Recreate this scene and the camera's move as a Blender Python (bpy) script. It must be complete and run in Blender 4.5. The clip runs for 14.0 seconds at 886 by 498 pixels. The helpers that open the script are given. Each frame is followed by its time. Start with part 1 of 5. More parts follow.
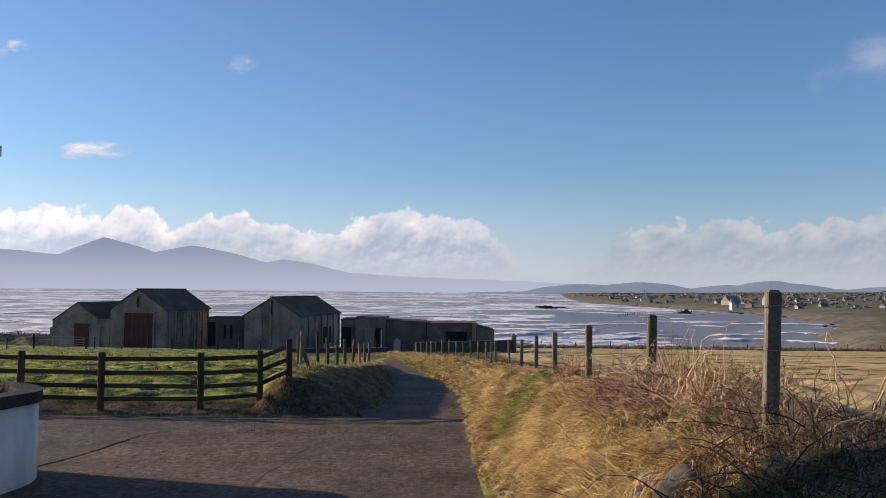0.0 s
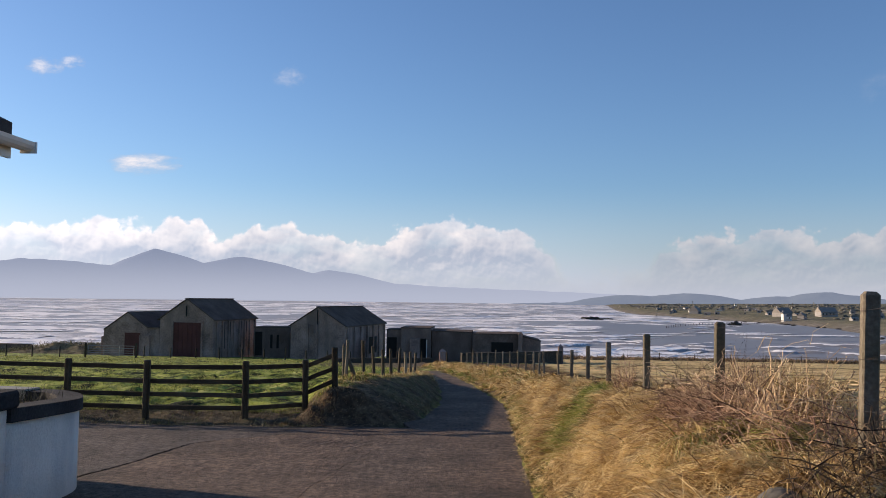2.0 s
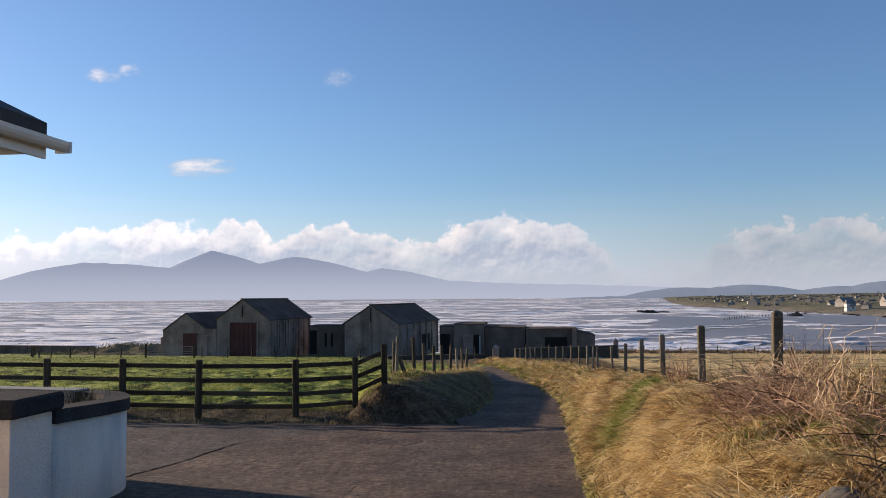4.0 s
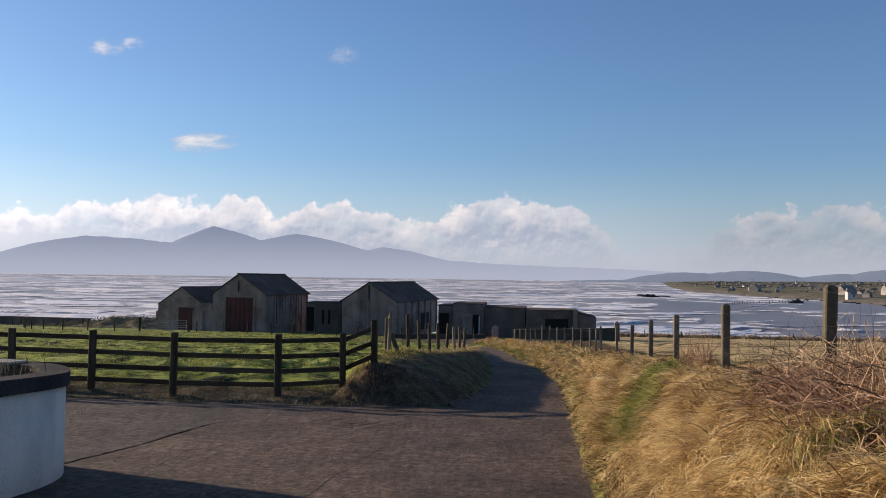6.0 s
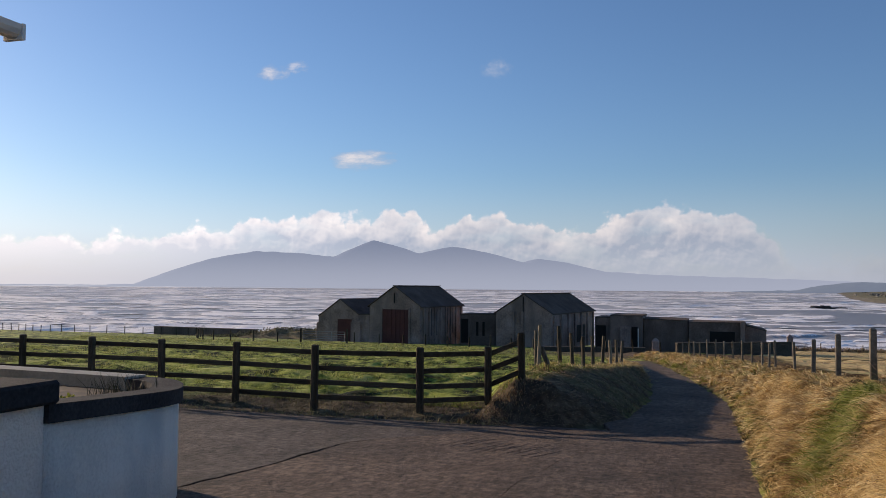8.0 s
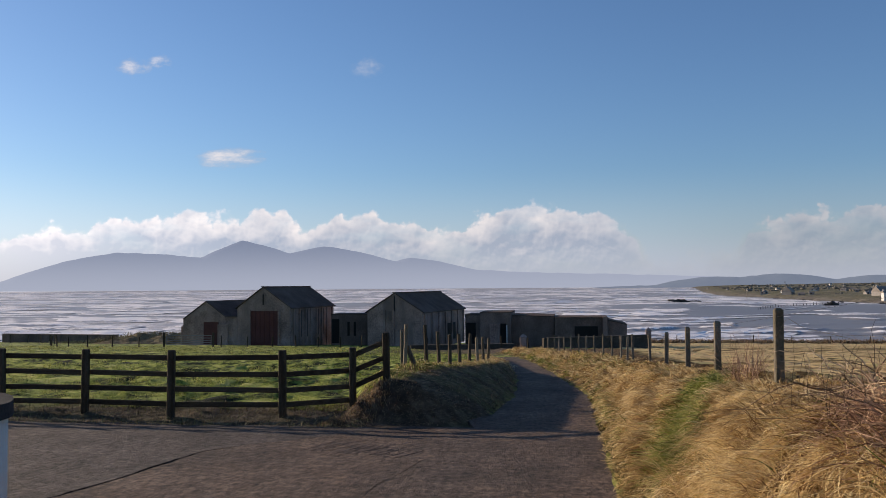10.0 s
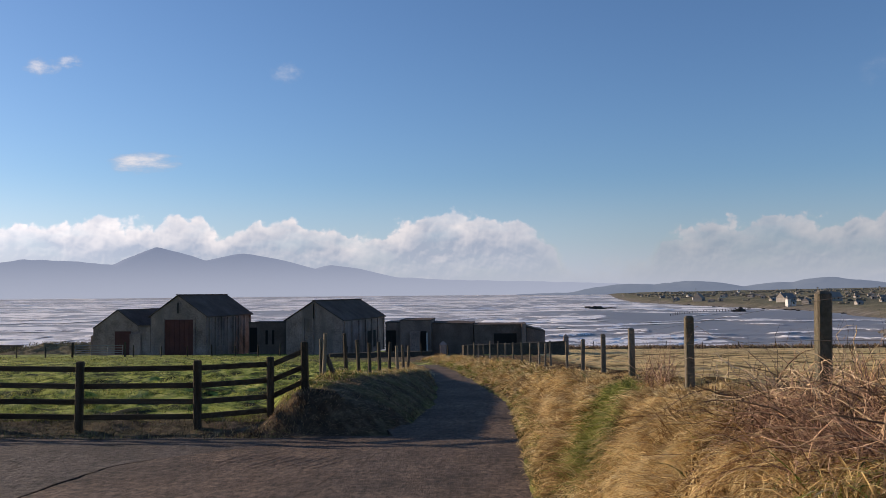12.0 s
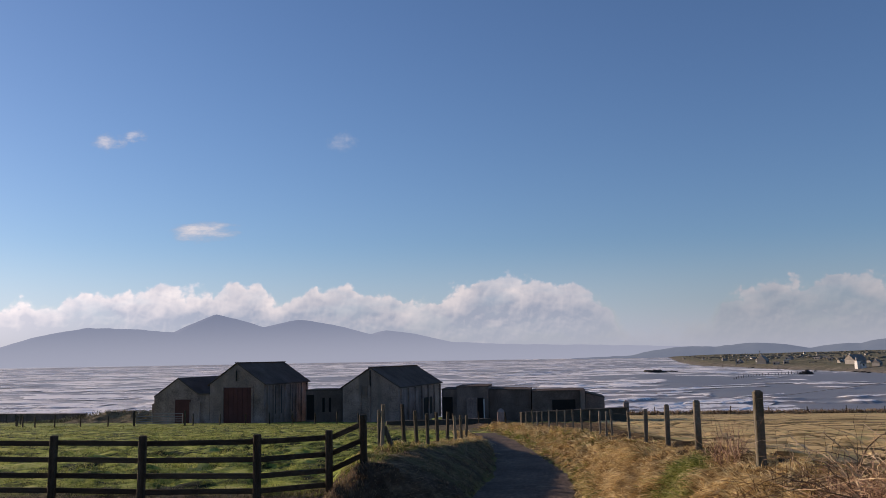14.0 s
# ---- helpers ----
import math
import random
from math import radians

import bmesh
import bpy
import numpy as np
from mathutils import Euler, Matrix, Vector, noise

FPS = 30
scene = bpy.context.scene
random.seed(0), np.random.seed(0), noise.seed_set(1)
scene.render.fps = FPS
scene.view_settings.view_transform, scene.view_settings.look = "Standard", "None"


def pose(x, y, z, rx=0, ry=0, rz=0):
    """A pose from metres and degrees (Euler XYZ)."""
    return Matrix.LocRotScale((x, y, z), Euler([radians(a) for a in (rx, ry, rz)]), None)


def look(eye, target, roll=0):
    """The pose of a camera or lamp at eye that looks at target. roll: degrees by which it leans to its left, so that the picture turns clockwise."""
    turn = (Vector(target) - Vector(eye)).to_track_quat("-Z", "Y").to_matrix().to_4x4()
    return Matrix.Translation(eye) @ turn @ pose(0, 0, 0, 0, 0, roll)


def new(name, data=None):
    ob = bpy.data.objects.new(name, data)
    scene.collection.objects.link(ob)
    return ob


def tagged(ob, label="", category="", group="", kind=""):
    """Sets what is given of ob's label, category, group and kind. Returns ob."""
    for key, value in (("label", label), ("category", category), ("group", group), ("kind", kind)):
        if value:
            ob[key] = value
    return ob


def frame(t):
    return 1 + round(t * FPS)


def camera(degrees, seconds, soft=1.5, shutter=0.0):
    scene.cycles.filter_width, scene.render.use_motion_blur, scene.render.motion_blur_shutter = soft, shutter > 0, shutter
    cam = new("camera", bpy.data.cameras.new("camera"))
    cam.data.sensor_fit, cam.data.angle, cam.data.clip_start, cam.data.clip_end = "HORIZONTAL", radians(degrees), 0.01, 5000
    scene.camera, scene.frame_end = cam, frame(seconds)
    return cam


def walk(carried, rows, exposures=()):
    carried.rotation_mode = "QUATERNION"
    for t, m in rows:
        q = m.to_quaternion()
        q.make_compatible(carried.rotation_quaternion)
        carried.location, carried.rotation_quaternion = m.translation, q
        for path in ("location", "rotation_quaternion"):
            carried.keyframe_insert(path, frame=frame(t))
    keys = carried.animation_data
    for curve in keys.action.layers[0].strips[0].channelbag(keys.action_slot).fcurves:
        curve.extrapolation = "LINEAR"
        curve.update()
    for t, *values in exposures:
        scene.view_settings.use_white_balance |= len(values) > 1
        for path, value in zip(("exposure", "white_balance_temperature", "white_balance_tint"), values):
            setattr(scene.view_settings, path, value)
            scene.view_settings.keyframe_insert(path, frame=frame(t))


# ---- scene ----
cam = camera(54.8, 14.0, soft=0.6)
EXPOSURES = [(0, 0.42, 6950, 19), (3.2, 0.44, 7000, 19), (5.5, 0.35, 7000, 19), (6.5, 0.25, 6950, 19), (7.6, 0.15, 6950, 19), (10, 0.2, 6900, 18), (11.5, 0.24, 6850, 18), (12.5, 0.17, 6900, 20), (14, 0.04, 7000, 23)]
PATH = [
    (0, (0.031, 0.225, 1.449), (0.02, 2.222, 1.543), 0.6),
    (0.5, (0.093, 0.302, 1.439), (0.012, 2.298, 1.541), 0.9),
    (1, (0.056, 0.452, 1.409), (-0.033, 2.448, 1.514), 1.3),
    (1.5, (-0.027, 0.655, 1.408), (-0.118, 2.649, 1.524), 0.8),
    (2, (-0.056, 0.736, 1.384), (-0.172, 2.729, 1.502), 0.7),
    (2.5, (-0.01, 0.781, 1.391), (-0.162, 2.771, 1.511), 0.9),
    (3, (0.03, 0.82, 1.395), (-0.176, 2.806, 1.511), 0.9),
    (5.5, (0.041, 1.905, 1.239), (-0.199, 3.889, 1.319), -1.1),
    (6, (-0.037, 2.463, 1.209), (-0.278, 4.448, 1.272), 0.8),
    (6.5, (-0.059, 2.929, 1.182), (-0.375, 4.902, 1.252), 0.3),
    (7, (-0.08, 3.383, 1.148), (-0.517, 5.334, 1.208), 1.8),
    (7.5, (-0.144, 3.645, 1.153), (-0.675, 5.571, 1.236), 0.8),
    (7.7, (-0.129, 3.694, 1.159), (-0.729, 5.6, 1.245), 0.6),
    (9.8, (0.004, 3.916, 1.159), (-0.353, 5.882, 1.246), -0.7),
    (10, (0.033, 3.914, 1.173), (-0.272, 5.889, 1.258), -0.4),
    (10.5, (0.047, 3.882, 1.166), (-0.118, 5.873, 1.253), -0.3),
    (11, (0.052, 3.903, 1.166), (-0.081, 5.897, 1.253), -0.3),
    (11.5, (0.043, 3.894, 1.163), (-0.075, 5.889, 1.246), -0.4),
    (12, (0.043, 3.911, 1.189), (-0.077, 5.905, 1.29), -0.5),
    (12.5, (0.04, 3.89, 1.289), (-0.079, 5.879, 1.47), -1.2),
    (13, (0.024, 3.876, 1.334), (-0.095, 5.86, 1.557), -1.1),
    (13.5, (0.007, 3.853, 1.349), (-0.125, 5.833, 1.597), -1.3),
    (14, (0.0, 3.908, 1.323), (-0.244, 5.877, 1.575), -1.0),
]
walk(cam, [(t, look(eye, target, roll)) for t, eye, target, roll in PATH], EXPOSURES)

# ---- light ----
SUN_LEFT, SUN_UP = 70.5, 12.8
SEA = -13.5
world = bpy.data.worlds.new("world")
scene.world = world
world.use_nodes = True
wn = world.node_tree.nodes
sky = wn.new("ShaderNodeTexSky")
sky.sky_type = "NISHITA"
sky.sun_disc = False
sky.sun_elevation = radians(SUN_UP)
sky.sun_rotation = radians(-SUN_LEFT)
sky.altitude = 20
sky.air_density, sky.dust_density, sky.ozone_density = 1.0, 0.4, 5.1
world.node_tree.links.new(sky.outputs[0], wn["Background"].inputs[0])
wn["Background"].inputs[1].default_value = 0.124
lamp = bpy.data.lights.new("sun", "SUN")
lamp.energy, lamp.angle, lamp.color = 5.0, radians(0.53), (1.0, 0.86, 0.66)
sun = new("sun", lamp)
a, e = radians(SUN_LEFT), radians(SUN_UP)
SUN_DIR = Vector((-math.sin(a) * math.cos(e), math.cos(a) * math.cos(e), math.sin(e)))
sun.matrix_world = look(SUN_DIR * 50, (0, 0, 0))


# ---- materials ----
def mat(name, cols, scale=3.0, fine=40.0, rough=0.9, bump=0.4, metal=0.0, stretch=(1, 1, 1), island=0.0, obrand=0.0, dist=0.02, glow=0.0, stain=None, spec=0.3, lo=0.36, hi=0.74, thin=0.0):
    """Two scales of noise between colours, a fine bump, and stains."""
    m = bpy.data.materials.new(name)
    m.use_nodes = True
    nt = m.node_tree
    n, l = nt.nodes, nt.links
    b = n["Principled BSDF"]
    b.inputs["Roughness"].default_value, b.inputs["Metallic"].default_value = rough, metal
    b.inputs["Specular IOR Level"].default_value = spec
    geo = n.new("ShaderNodeNewGeometry")
    mp = n.new("ShaderNodeMapping")
    mp.inputs["Scale"].default_value = stretch
    l.new(geo.outputs["Position"], mp.inputs["Vector"])
    big, small = n.new("ShaderNodeTexNoise"), n.new("ShaderNodeTexNoise")
    for t, s, d in ((big, scale, 4), (small, fine, 5)):
        l.new(mp.outputs[0], t.inputs["Vector"])
        t.inputs["Scale"].default_value, t.inputs["Detail"].default_value, t.inputs["Roughness"].default_value = s, d, 0.6
    mixf = n.new("ShaderNodeMath")
    mixf.operation = "MULTIPLY_ADD"
    l.new(small.outputs["Fac"], mixf.inputs[0])
    mixf.inputs[1].default_value = 0.5
    half = n.new("ShaderNodeMath")
    half.operation = "MULTIPLY"
    half.inputs[1].default_value = 0.6
    l.new(big.outputs["Fac"], half.inputs[0])
    l.new(half.outputs[0], mixf.inputs[2])
    fac = mixf.outputs[0]
    for amount, node, out in ((island, geo, "Random Per Island"), (obrand, None, "Random")):
        if amount:
            node = node or n.new("ShaderNodeObjectInfo")
            add = n.new("ShaderNodeMath")
            add.operation = "MULTIPLY_ADD"
            l.new(node.outputs[out], add.inputs[0])
            add.inputs[1].default_value = amount
            sub = n.new("ShaderNodeMath")
            sub.operation = "SUBTRACT"
            l.new(fac, sub.inputs[0])
            sub.inputs[1].default_value = amount / 2
            l.new(sub.outputs[0], add.inputs[2])
            fac = add.outputs[0]
    ramp = n.new("ShaderNodeValToRGB")
    l.new(fac, ramp.inputs[0])
    el = ramp.color_ramp.elements
    for i, c in enumerate(cols):
        p = lo + (hi - lo) * i / max(1, len(cols) - 1)
        e_ = el[i] if i < 2 else el.new(p)
        e_.position = p
        e_.color = (*c, 1)
    col = ramp.outputs[0]
    if stain:
        sn = n.new("ShaderNodeTexNoise")
        smp = n.new("ShaderNodeMapping")
        smp.inputs["Scale"].default_value = stain[2]
        l.new(geo.outputs["Position"], smp.inputs["Vector"])
        l.new(smp.outputs[0], sn.inputs["Vector"])
        sn.inputs["Scale"].default_value, sn.inputs["Detail"].default_value = 1.0, 5
        sr = n.new("ShaderNodeMapRange")
        sr.inputs["From Min"].default_value, sr.inputs["From Max"].default_value = 0.5, 0.66
        sr.inputs["To Max"].default_value = stain[1]
        l.new(sn.outputs["Fac"], sr.inputs["Value"])
        mx = n.new("ShaderNodeMix")
        mx.data_type = "RGBA"
        l.new(sr.outputs[0], mx.inputs["Factor"])
        l.new(col, mx.inputs["A"])
        mx.inputs["B"].default_value = (*stain[0], 1)
        col = mx.outputs["Result"]
    l.new(col, b.inputs["Base Color"])
    if glow:
        l.new(col, b.inputs["Emission Color"])
        b.inputs["Emission Strength"].default_value = glow
    if thin:
        tl, ms = n.new("ShaderNodeBsdfTranslucent"), n.new("ShaderNodeMixShader")
        l.new(col, tl.inputs["Color"])
        ms.inputs[0].default_value = thin
        l.new(b.outputs[0], ms.inputs[1])
        l.new(tl.outputs[0], ms.inputs[2])
        l.new(ms.outputs[0], n["Material Output"].inputs["Surface"])
    if bump:
        bp = n.new("ShaderNodeBump")
        bp.inputs["Strength"].default_value, bp.inputs["Distance"].default_value = bump, dist
        l.new(small.outputs["Fac"], bp.inputs["Height"])
        l.new(bp.outputs[0], b.inputs["Normal"])
    return m


def slab_material(name, cols, ribs, rot):
    """Old tamped concrete: blotches, exposed grit, and faint ridges left by the tamping board."""
    m = mat(name, cols, 0.5, 7, 0.85, 0.0, stain=((0.07, 0.056, 0.045), 0.35, (0.4, 0.22, 1)), lo=0.38, hi=0.74)
    n, l = m.node_tree.nodes, m.node_tree.links
    b = n["Principled BSDF"]
    geo = n.new("ShaderNodeNewGeometry")
    mp = n.new("ShaderNodeMapping")
    mp.inputs["Rotation"].default_value = (0, 0, radians(rot))
    l.new(geo.outputs["Position"], mp.inputs["Vector"])
    wave = n.new("ShaderNodeTexWave")
    wave.bands_direction = "Y"
    wave.inputs["Scale"].default_value, wave.inputs["Distortion"].default_value = 1.3, 9.0
    wave.inputs["Detail"].default_value, wave.inputs["Detail Scale"].default_value = 6, 2.2
    l.new(mp.outputs[0], wave.inputs["Vector"])

    drag = n.new("ShaderNodeMapping")
    drag.inputs["Scale"].default_value = (1.0, 0.4, 1.0)
    drag.inputs["Rotation"].default_value = (0, 0, radians(-8))
    l.new(geo.outputs["Position"], drag.inputs["Vector"])

    def noise_(scale, detail, rough):
        t = n.new("ShaderNodeTexNoise")
        t.inputs["Scale"].default_value, t.inputs["Detail"].default_value, t.inputs["Roughness"].default_value = scale, detail, rough
        l.new(drag.outputs[0], t.inputs["Vector"])
        return t.outputs["Fac"]

    nrm = None
    for src, st, dist in ((noise_(5, 7, 0.72), 1.0, 0.035), (wave.outputs["Fac"], ribs, 0.012), (noise_(16, 6, 0.75), 1.0, 0.045)):
        bp = n.new("ShaderNodeBump")
        bp.inputs["Strength"].default_value, bp.inputs["Distance"].default_value = st, dist
        l.new(src, bp.inputs["Height"])
        if nrm:
            l.new(nrm, bp.inputs["Normal"])
        nrm = bp.outputs[0]
    l.new(nrm, b.inputs["Normal"])

    def times(fac, lo, hi, to_lo, to_hi):
        r = n.new("ShaderNodeMapRange")
        for k, v_ in zip(("From Min", "From Max", "To Min", "To Max"), (lo, hi, to_lo, to_hi)):
            r.inputs[k].default_value = v_
        l.new(fac, r.inputs["Value"])
        mul = n.new("ShaderNodeMix")
        mul.data_type, mul.blend_type = "RGBA", "MULTIPLY"
        mul.inputs["Factor"].default_value = 1.0
        l.new(b.inputs["Base Color"].links[0].from_socket, mul.inputs["A"])
        l.new(r.outputs[0], mul.inputs["B"])
        l.new(mul.outputs["Result"], b.inputs["Base Color"])

    # exposed grit, and a darker tone between the ridges
    times(noise_(13, 7, 0.85), 0.38, 0.64, 0.3, 1.8)
    times(noise_(1.6, 5, 0.6), 0.36, 0.64, 0.75, 1.25)
    times(wave.outputs["Fac"], 0.1, 0.9, 1.0 - 0.2 * ribs, 1.0 + 0.15 * ribs)
    return m


M_CONC = slab_material("weathered_concrete", [(0.061, 0.039, 0.026), (0.1, 0.066, 0.045), (0.156, 0.107, 0.076)], 0.5, 24)
M_YARD = slab_material("grey_yard_concrete", [(0.045, 0.034, 0.027), (0.072, 0.055, 0.045), (0.112, 0.088, 0.073)], 0.5, 30)
M_LANE = slab_material("lane_concrete", [(0.062, 0.04, 0.027), (0.102, 0.068, 0.047), (0.156, 0.106, 0.075)], 0.6, 3)
M_TIMBER = mat("weathered_timber", [(0.024, 0.018, 0.011), (0.05, 0.039, 0.026), (0.11, 0.09, 0.064)], 2, 30, 0.85, 0.6, stretch=(6, 6, 0.6), obrand=0.2, spec=0.1)
M_RAIL = mat("rail_timber", [(0.035, 0.026, 0.018), (0.065, 0.05, 0.034), (0.11, 0.088, 0.06)], 2, 30, 0.85, 0.6, stretch=(0.6, 6, 6), obrand=0.2, spec=0.1)
M_POST = mat("concrete_post", [(0.09, 0.073, 0.052), (0.17, 0.142, 0.106), (0.29, 0.25, 0.192)], 2, 30, 0.9, 0.6, obrand=0.2, stain=((0.08, 0.075, 0.04), 0.6, (3, 3, 1.5)))
M_RENDER = mat("grey_cement_render", [(0.17, 0.117, 0.096), (0.3, 0.21, 0.175), (0.42, 0.308, 0.262)], 0.5, 9, 0.95, 0.5, dist=0.03, lo=0.43, hi=0.67, stain=((0.18, 0.135, 0.113), 0.75, (0.7, 0.7, 0.12)))
M_RUIN = mat("dark_damp_cement", [(0.12, 0.084, 0.067), (0.2, 0.142, 0.115), (0.32, 0.23, 0.187)], 0.6, 9, 0.95, 0.5, dist=0.03, obrand=0.25, stain=((0.09, 0.07, 0.06), 0.8, (0.7, 0.7, 0.12)))
M_DAMP = mat("mossy_damp_cement", [(0.035, 0.03, 0.022), (0.07, 0.058, 0.045), (0.11, 0.092, 0.075)], 0.6, 9, 0.95, 0.5, dist=0.03)
M_ROOF = mat("asbestos_sheet_roof", [(0.07, 0.051, 0.042), (0.115, 0.085, 0.07), (0.17, 0.13, 0.108)], 0.5, 8, 1.0, 0.3, spec=0.05)
M_RED = mat("red_oxide_door", [(0.075, 0.024, 0.02), (0.1, 0.033, 0.028), (0.14, 0.046, 0.04)], 0.6, 8, 0.7, 0.3)
M_DARK = mat("dark_opening_and_shade", [(0.012, 0.011, 0.01), (0.02, 0.018, 0.016)], 1, 6, 0.9, 0.1)
M_GALV = mat("galvanised_steel", [(0.16, 0.16, 0.155), (0.26, 0.26, 0.25)], 2, 20, 0.6, 0.1, metal=0.3)
M_WIRE = mat("fence_wire", [(0.04, 0.035, 0.03), (0.08, 0.07, 0.065)], 3, 20, 0.7, 0.0, metal=0.3)
M_WHITE = mat("white_roughcast", [(0.72, 0.62, 0.52), (0.87, 0.76, 0.645), (0.91, 0.815, 0.7)], 0.8, 32, 0.95, 1.0, dist=0.03, stain=((0.5, 0.47, 0.43), 0.6, (1.2, 1.2, 0.5)))
M_COPING = mat("dark_painted_coping", [(0.02, 0.02, 0.022), (0.035, 0.035, 0.038), (0.06, 0.06, 0.06)], 1.5, 30, 0.95, 0.4, spec=0.08)
M_COPE_TOP = mat("mossy_sky_lit_coping", [(0.2, 0.2, 0.175), (0.32, 0.32, 0.29)], 1.5, 30, 0.9, 0.4)
M_PVC = mat("white_gutter_plastic", [(0.6, 0.58, 0.54), (0.72, 0.7, 0.66)], 1.2, 20, 0.45, 0.05, spec=0.5)
M_SLATE = mat("dark_roof_tile", [(0.02, 0.02, 0.022), (0.04, 0.04, 0.042)], 2, 25, 0.7, 0.3, obrand=0.2)
M_STRAW = mat("dry_grass", [(0.2, 0.115, 0.047), (0.46, 0.305, 0.12), (0.72, 0.52, 0.235), (0.89, 0.74, 0.41)], 1.9, 7, 0.75, 0.0, island=0.22, spec=0.2, thin=0.25, lo=0.44, hi=0.68)
M_GREEN = mat("green_grass_blades", [(0.045, 0.065, 0.015), (0.17, 0.2, 0.04), (0.29, 0.31, 0.07), (0.45, 0.42, 0.15)], 0.6, 3, 0.7, 0.0, island=0.4, spec=0.2, thin=0.35)
M_BRAMBLE = mat("dead_bramble_stem", [(0.15, 0.095, 0.055), (0.48, 0.325, 0.185), (0.8, 0.61, 0.38)], 2, 10, 0.8, 0.0, island=0.5)
M_CANE = mat("red_brown_bramble_stem", [(0.12, 0.06, 0.038), (0.33, 0.19, 0.12), (0.6, 0.4, 0.26)], 2, 10, 0.8, 0.0, island=0.5)
M_DEADLEAF = mat("dark_stem_and_shade", [(0.02, 0.013, 0.009), (0.06, 0.04, 0.024), (0.14, 0.095, 0.055)], 2, 10, 0.8, 0.0, island=0.5)
M_ROCK = mat("dark_wet_rock", [(0.03, 0.028, 0.025), (0.07, 0.065, 0.06)], 0.4, 3, 0.6, 0.6, dist=0.2)
# darkened grey: the shade over the bank stones is put into it
M_STONE = mat("field_stone_in_shade", [(0.05, 0.046, 0.04), (0.1, 0.092, 0.08), (0.17, 0.157, 0.138)], 3, 20, 0.9, 0.7)
M_FARWALL = mat("far_house_white", [(0.5, 0.49, 0.46), (0.7, 0.69, 0.66)], 0.05, 0.4, 0.9, 0.0)
M_FARGREY = mat("far_house_grey", [(0.24, 0.225, 0.21), (0.36, 0.335, 0.31)], 0.05, 0.4, 0.9, 0.0, obrand=0.3)
M_FARROOF = mat("far_slate_roof", [(0.17, 0.155, 0.145), (0.26, 0.23, 0.2)], 0.05, 0.4, 0.8, 0.0, obrand=0.4)
# distance haze is put into this lighter, flatter tree colour
M_FARTREE = mat("hazed_winter_tree", [(0.13, 0.115, 0.09), (0.24, 0.21, 0.16)], 0.1, 1, 0.9, 0.0)


# ---- helpers ----
def part(name, bm, material, parent=None, label="", smooth=False):
    me = bpy.data.meshes.new(name)
    bm.to_mesh(me)
    bm.free()
    me.materials.append(material)
    if smooth:
        for p in me.polygons:
            p.use_smooth = True
    ob = new(name, me)
    if parent is not None:
        ob.parent = parent
    if label:
        ob["label"] = label
    return ob


def empty(name, at, label, category, group="", kind=""):
    ob = new(name)
    ob.location = at
    bpy.context.view_layer.update()
    return tagged(ob, label, category, group, kind)


def add_box(bm, lo, hi, m=None, bevel=0.0):
    ret = bmesh.ops.create_cube(bm, size=1.0)
    vs = ret["verts"]
    for v in vs:
        v.co = Vector([(lo[i] + hi[i]) / 2 + v.co[i] * (hi[i] - lo[i]) for i in range(3)])
    if bevel:
        es = list({e_ for v in vs for e_ in v.link_edges})
        r = bmesh.ops.bevel(bm, geom=es, offset=bevel, segments=1, affect="EDGES")
        vs = list({v for f_ in r["faces"] for v in f_.verts} | {v for v in vs if v.is_valid})
    if m is not None:
        for v in vs:
            v.co = m @ v.co
    return vs


def box(lo, hi, m=None, bevel=0.0):
    bm = bmesh.new()
    add_box(bm, lo, hi, m, bevel)
    return bm


def extrude_poly(pts, vec):
    """A solid from a planar outline, pushed along vec."""
    bm = bmesh.new()
    vs = [bm.verts.new(p) for p in pts]
    f_ = bm.faces.new(vs)
    r = bmesh.ops.extrude_face_region(bm, geom=[f_])
    for v in r["geom"]:
        if isinstance(v, bmesh.types.BMVert):
            v.co += Vector(vec)
    bmesh.ops.recalc_face_normals(bm, faces=bm.faces)
    return bm


def beam(p, q, w, h):
    """A board from p to q, w wide across and h high."""
    p, q = Vector(p), Vector(q)
    d = q - p
    turn = d.to_track_quat("X", "Z").to_matrix().to_4x4()
    return box((0, -w / 2, -h / 2), (d.length, w / 2, h / 2), Matrix.Translation(p) @ turn, min(w, h) * 0.12)


def tube(points, r, sides=5):
    """A thin tube along points."""
    bm = bmesh.new()
    rings = []
    for i, p in enumerate(points):
        p = Vector(p)
        d = Vector(points[min(i + 1, len(points) - 1)]) - Vector(points[max(i - 1, 0)])
        q = d.to_track_quat("Z", "Y")
        rr = r[i] if isinstance(r, (list, tuple)) else r
        rings.append([bm.verts.new(p + q @ Vector((rr * math.cos(k * 6.2832 / sides), rr * math.sin(k * 6.2832 / sides), 0))) for k in range(sides)])
    for r0, r1 in zip(rings, rings[1:]):
        for k in range(sides):
            bm.faces.new((r0[k], r0[(k + 1) % sides], r1[(k + 1) % sides], r1[k]))
    bm.faces.new(rings[0][::-1])
    bm.faces.new(rings[-1])
    return bm


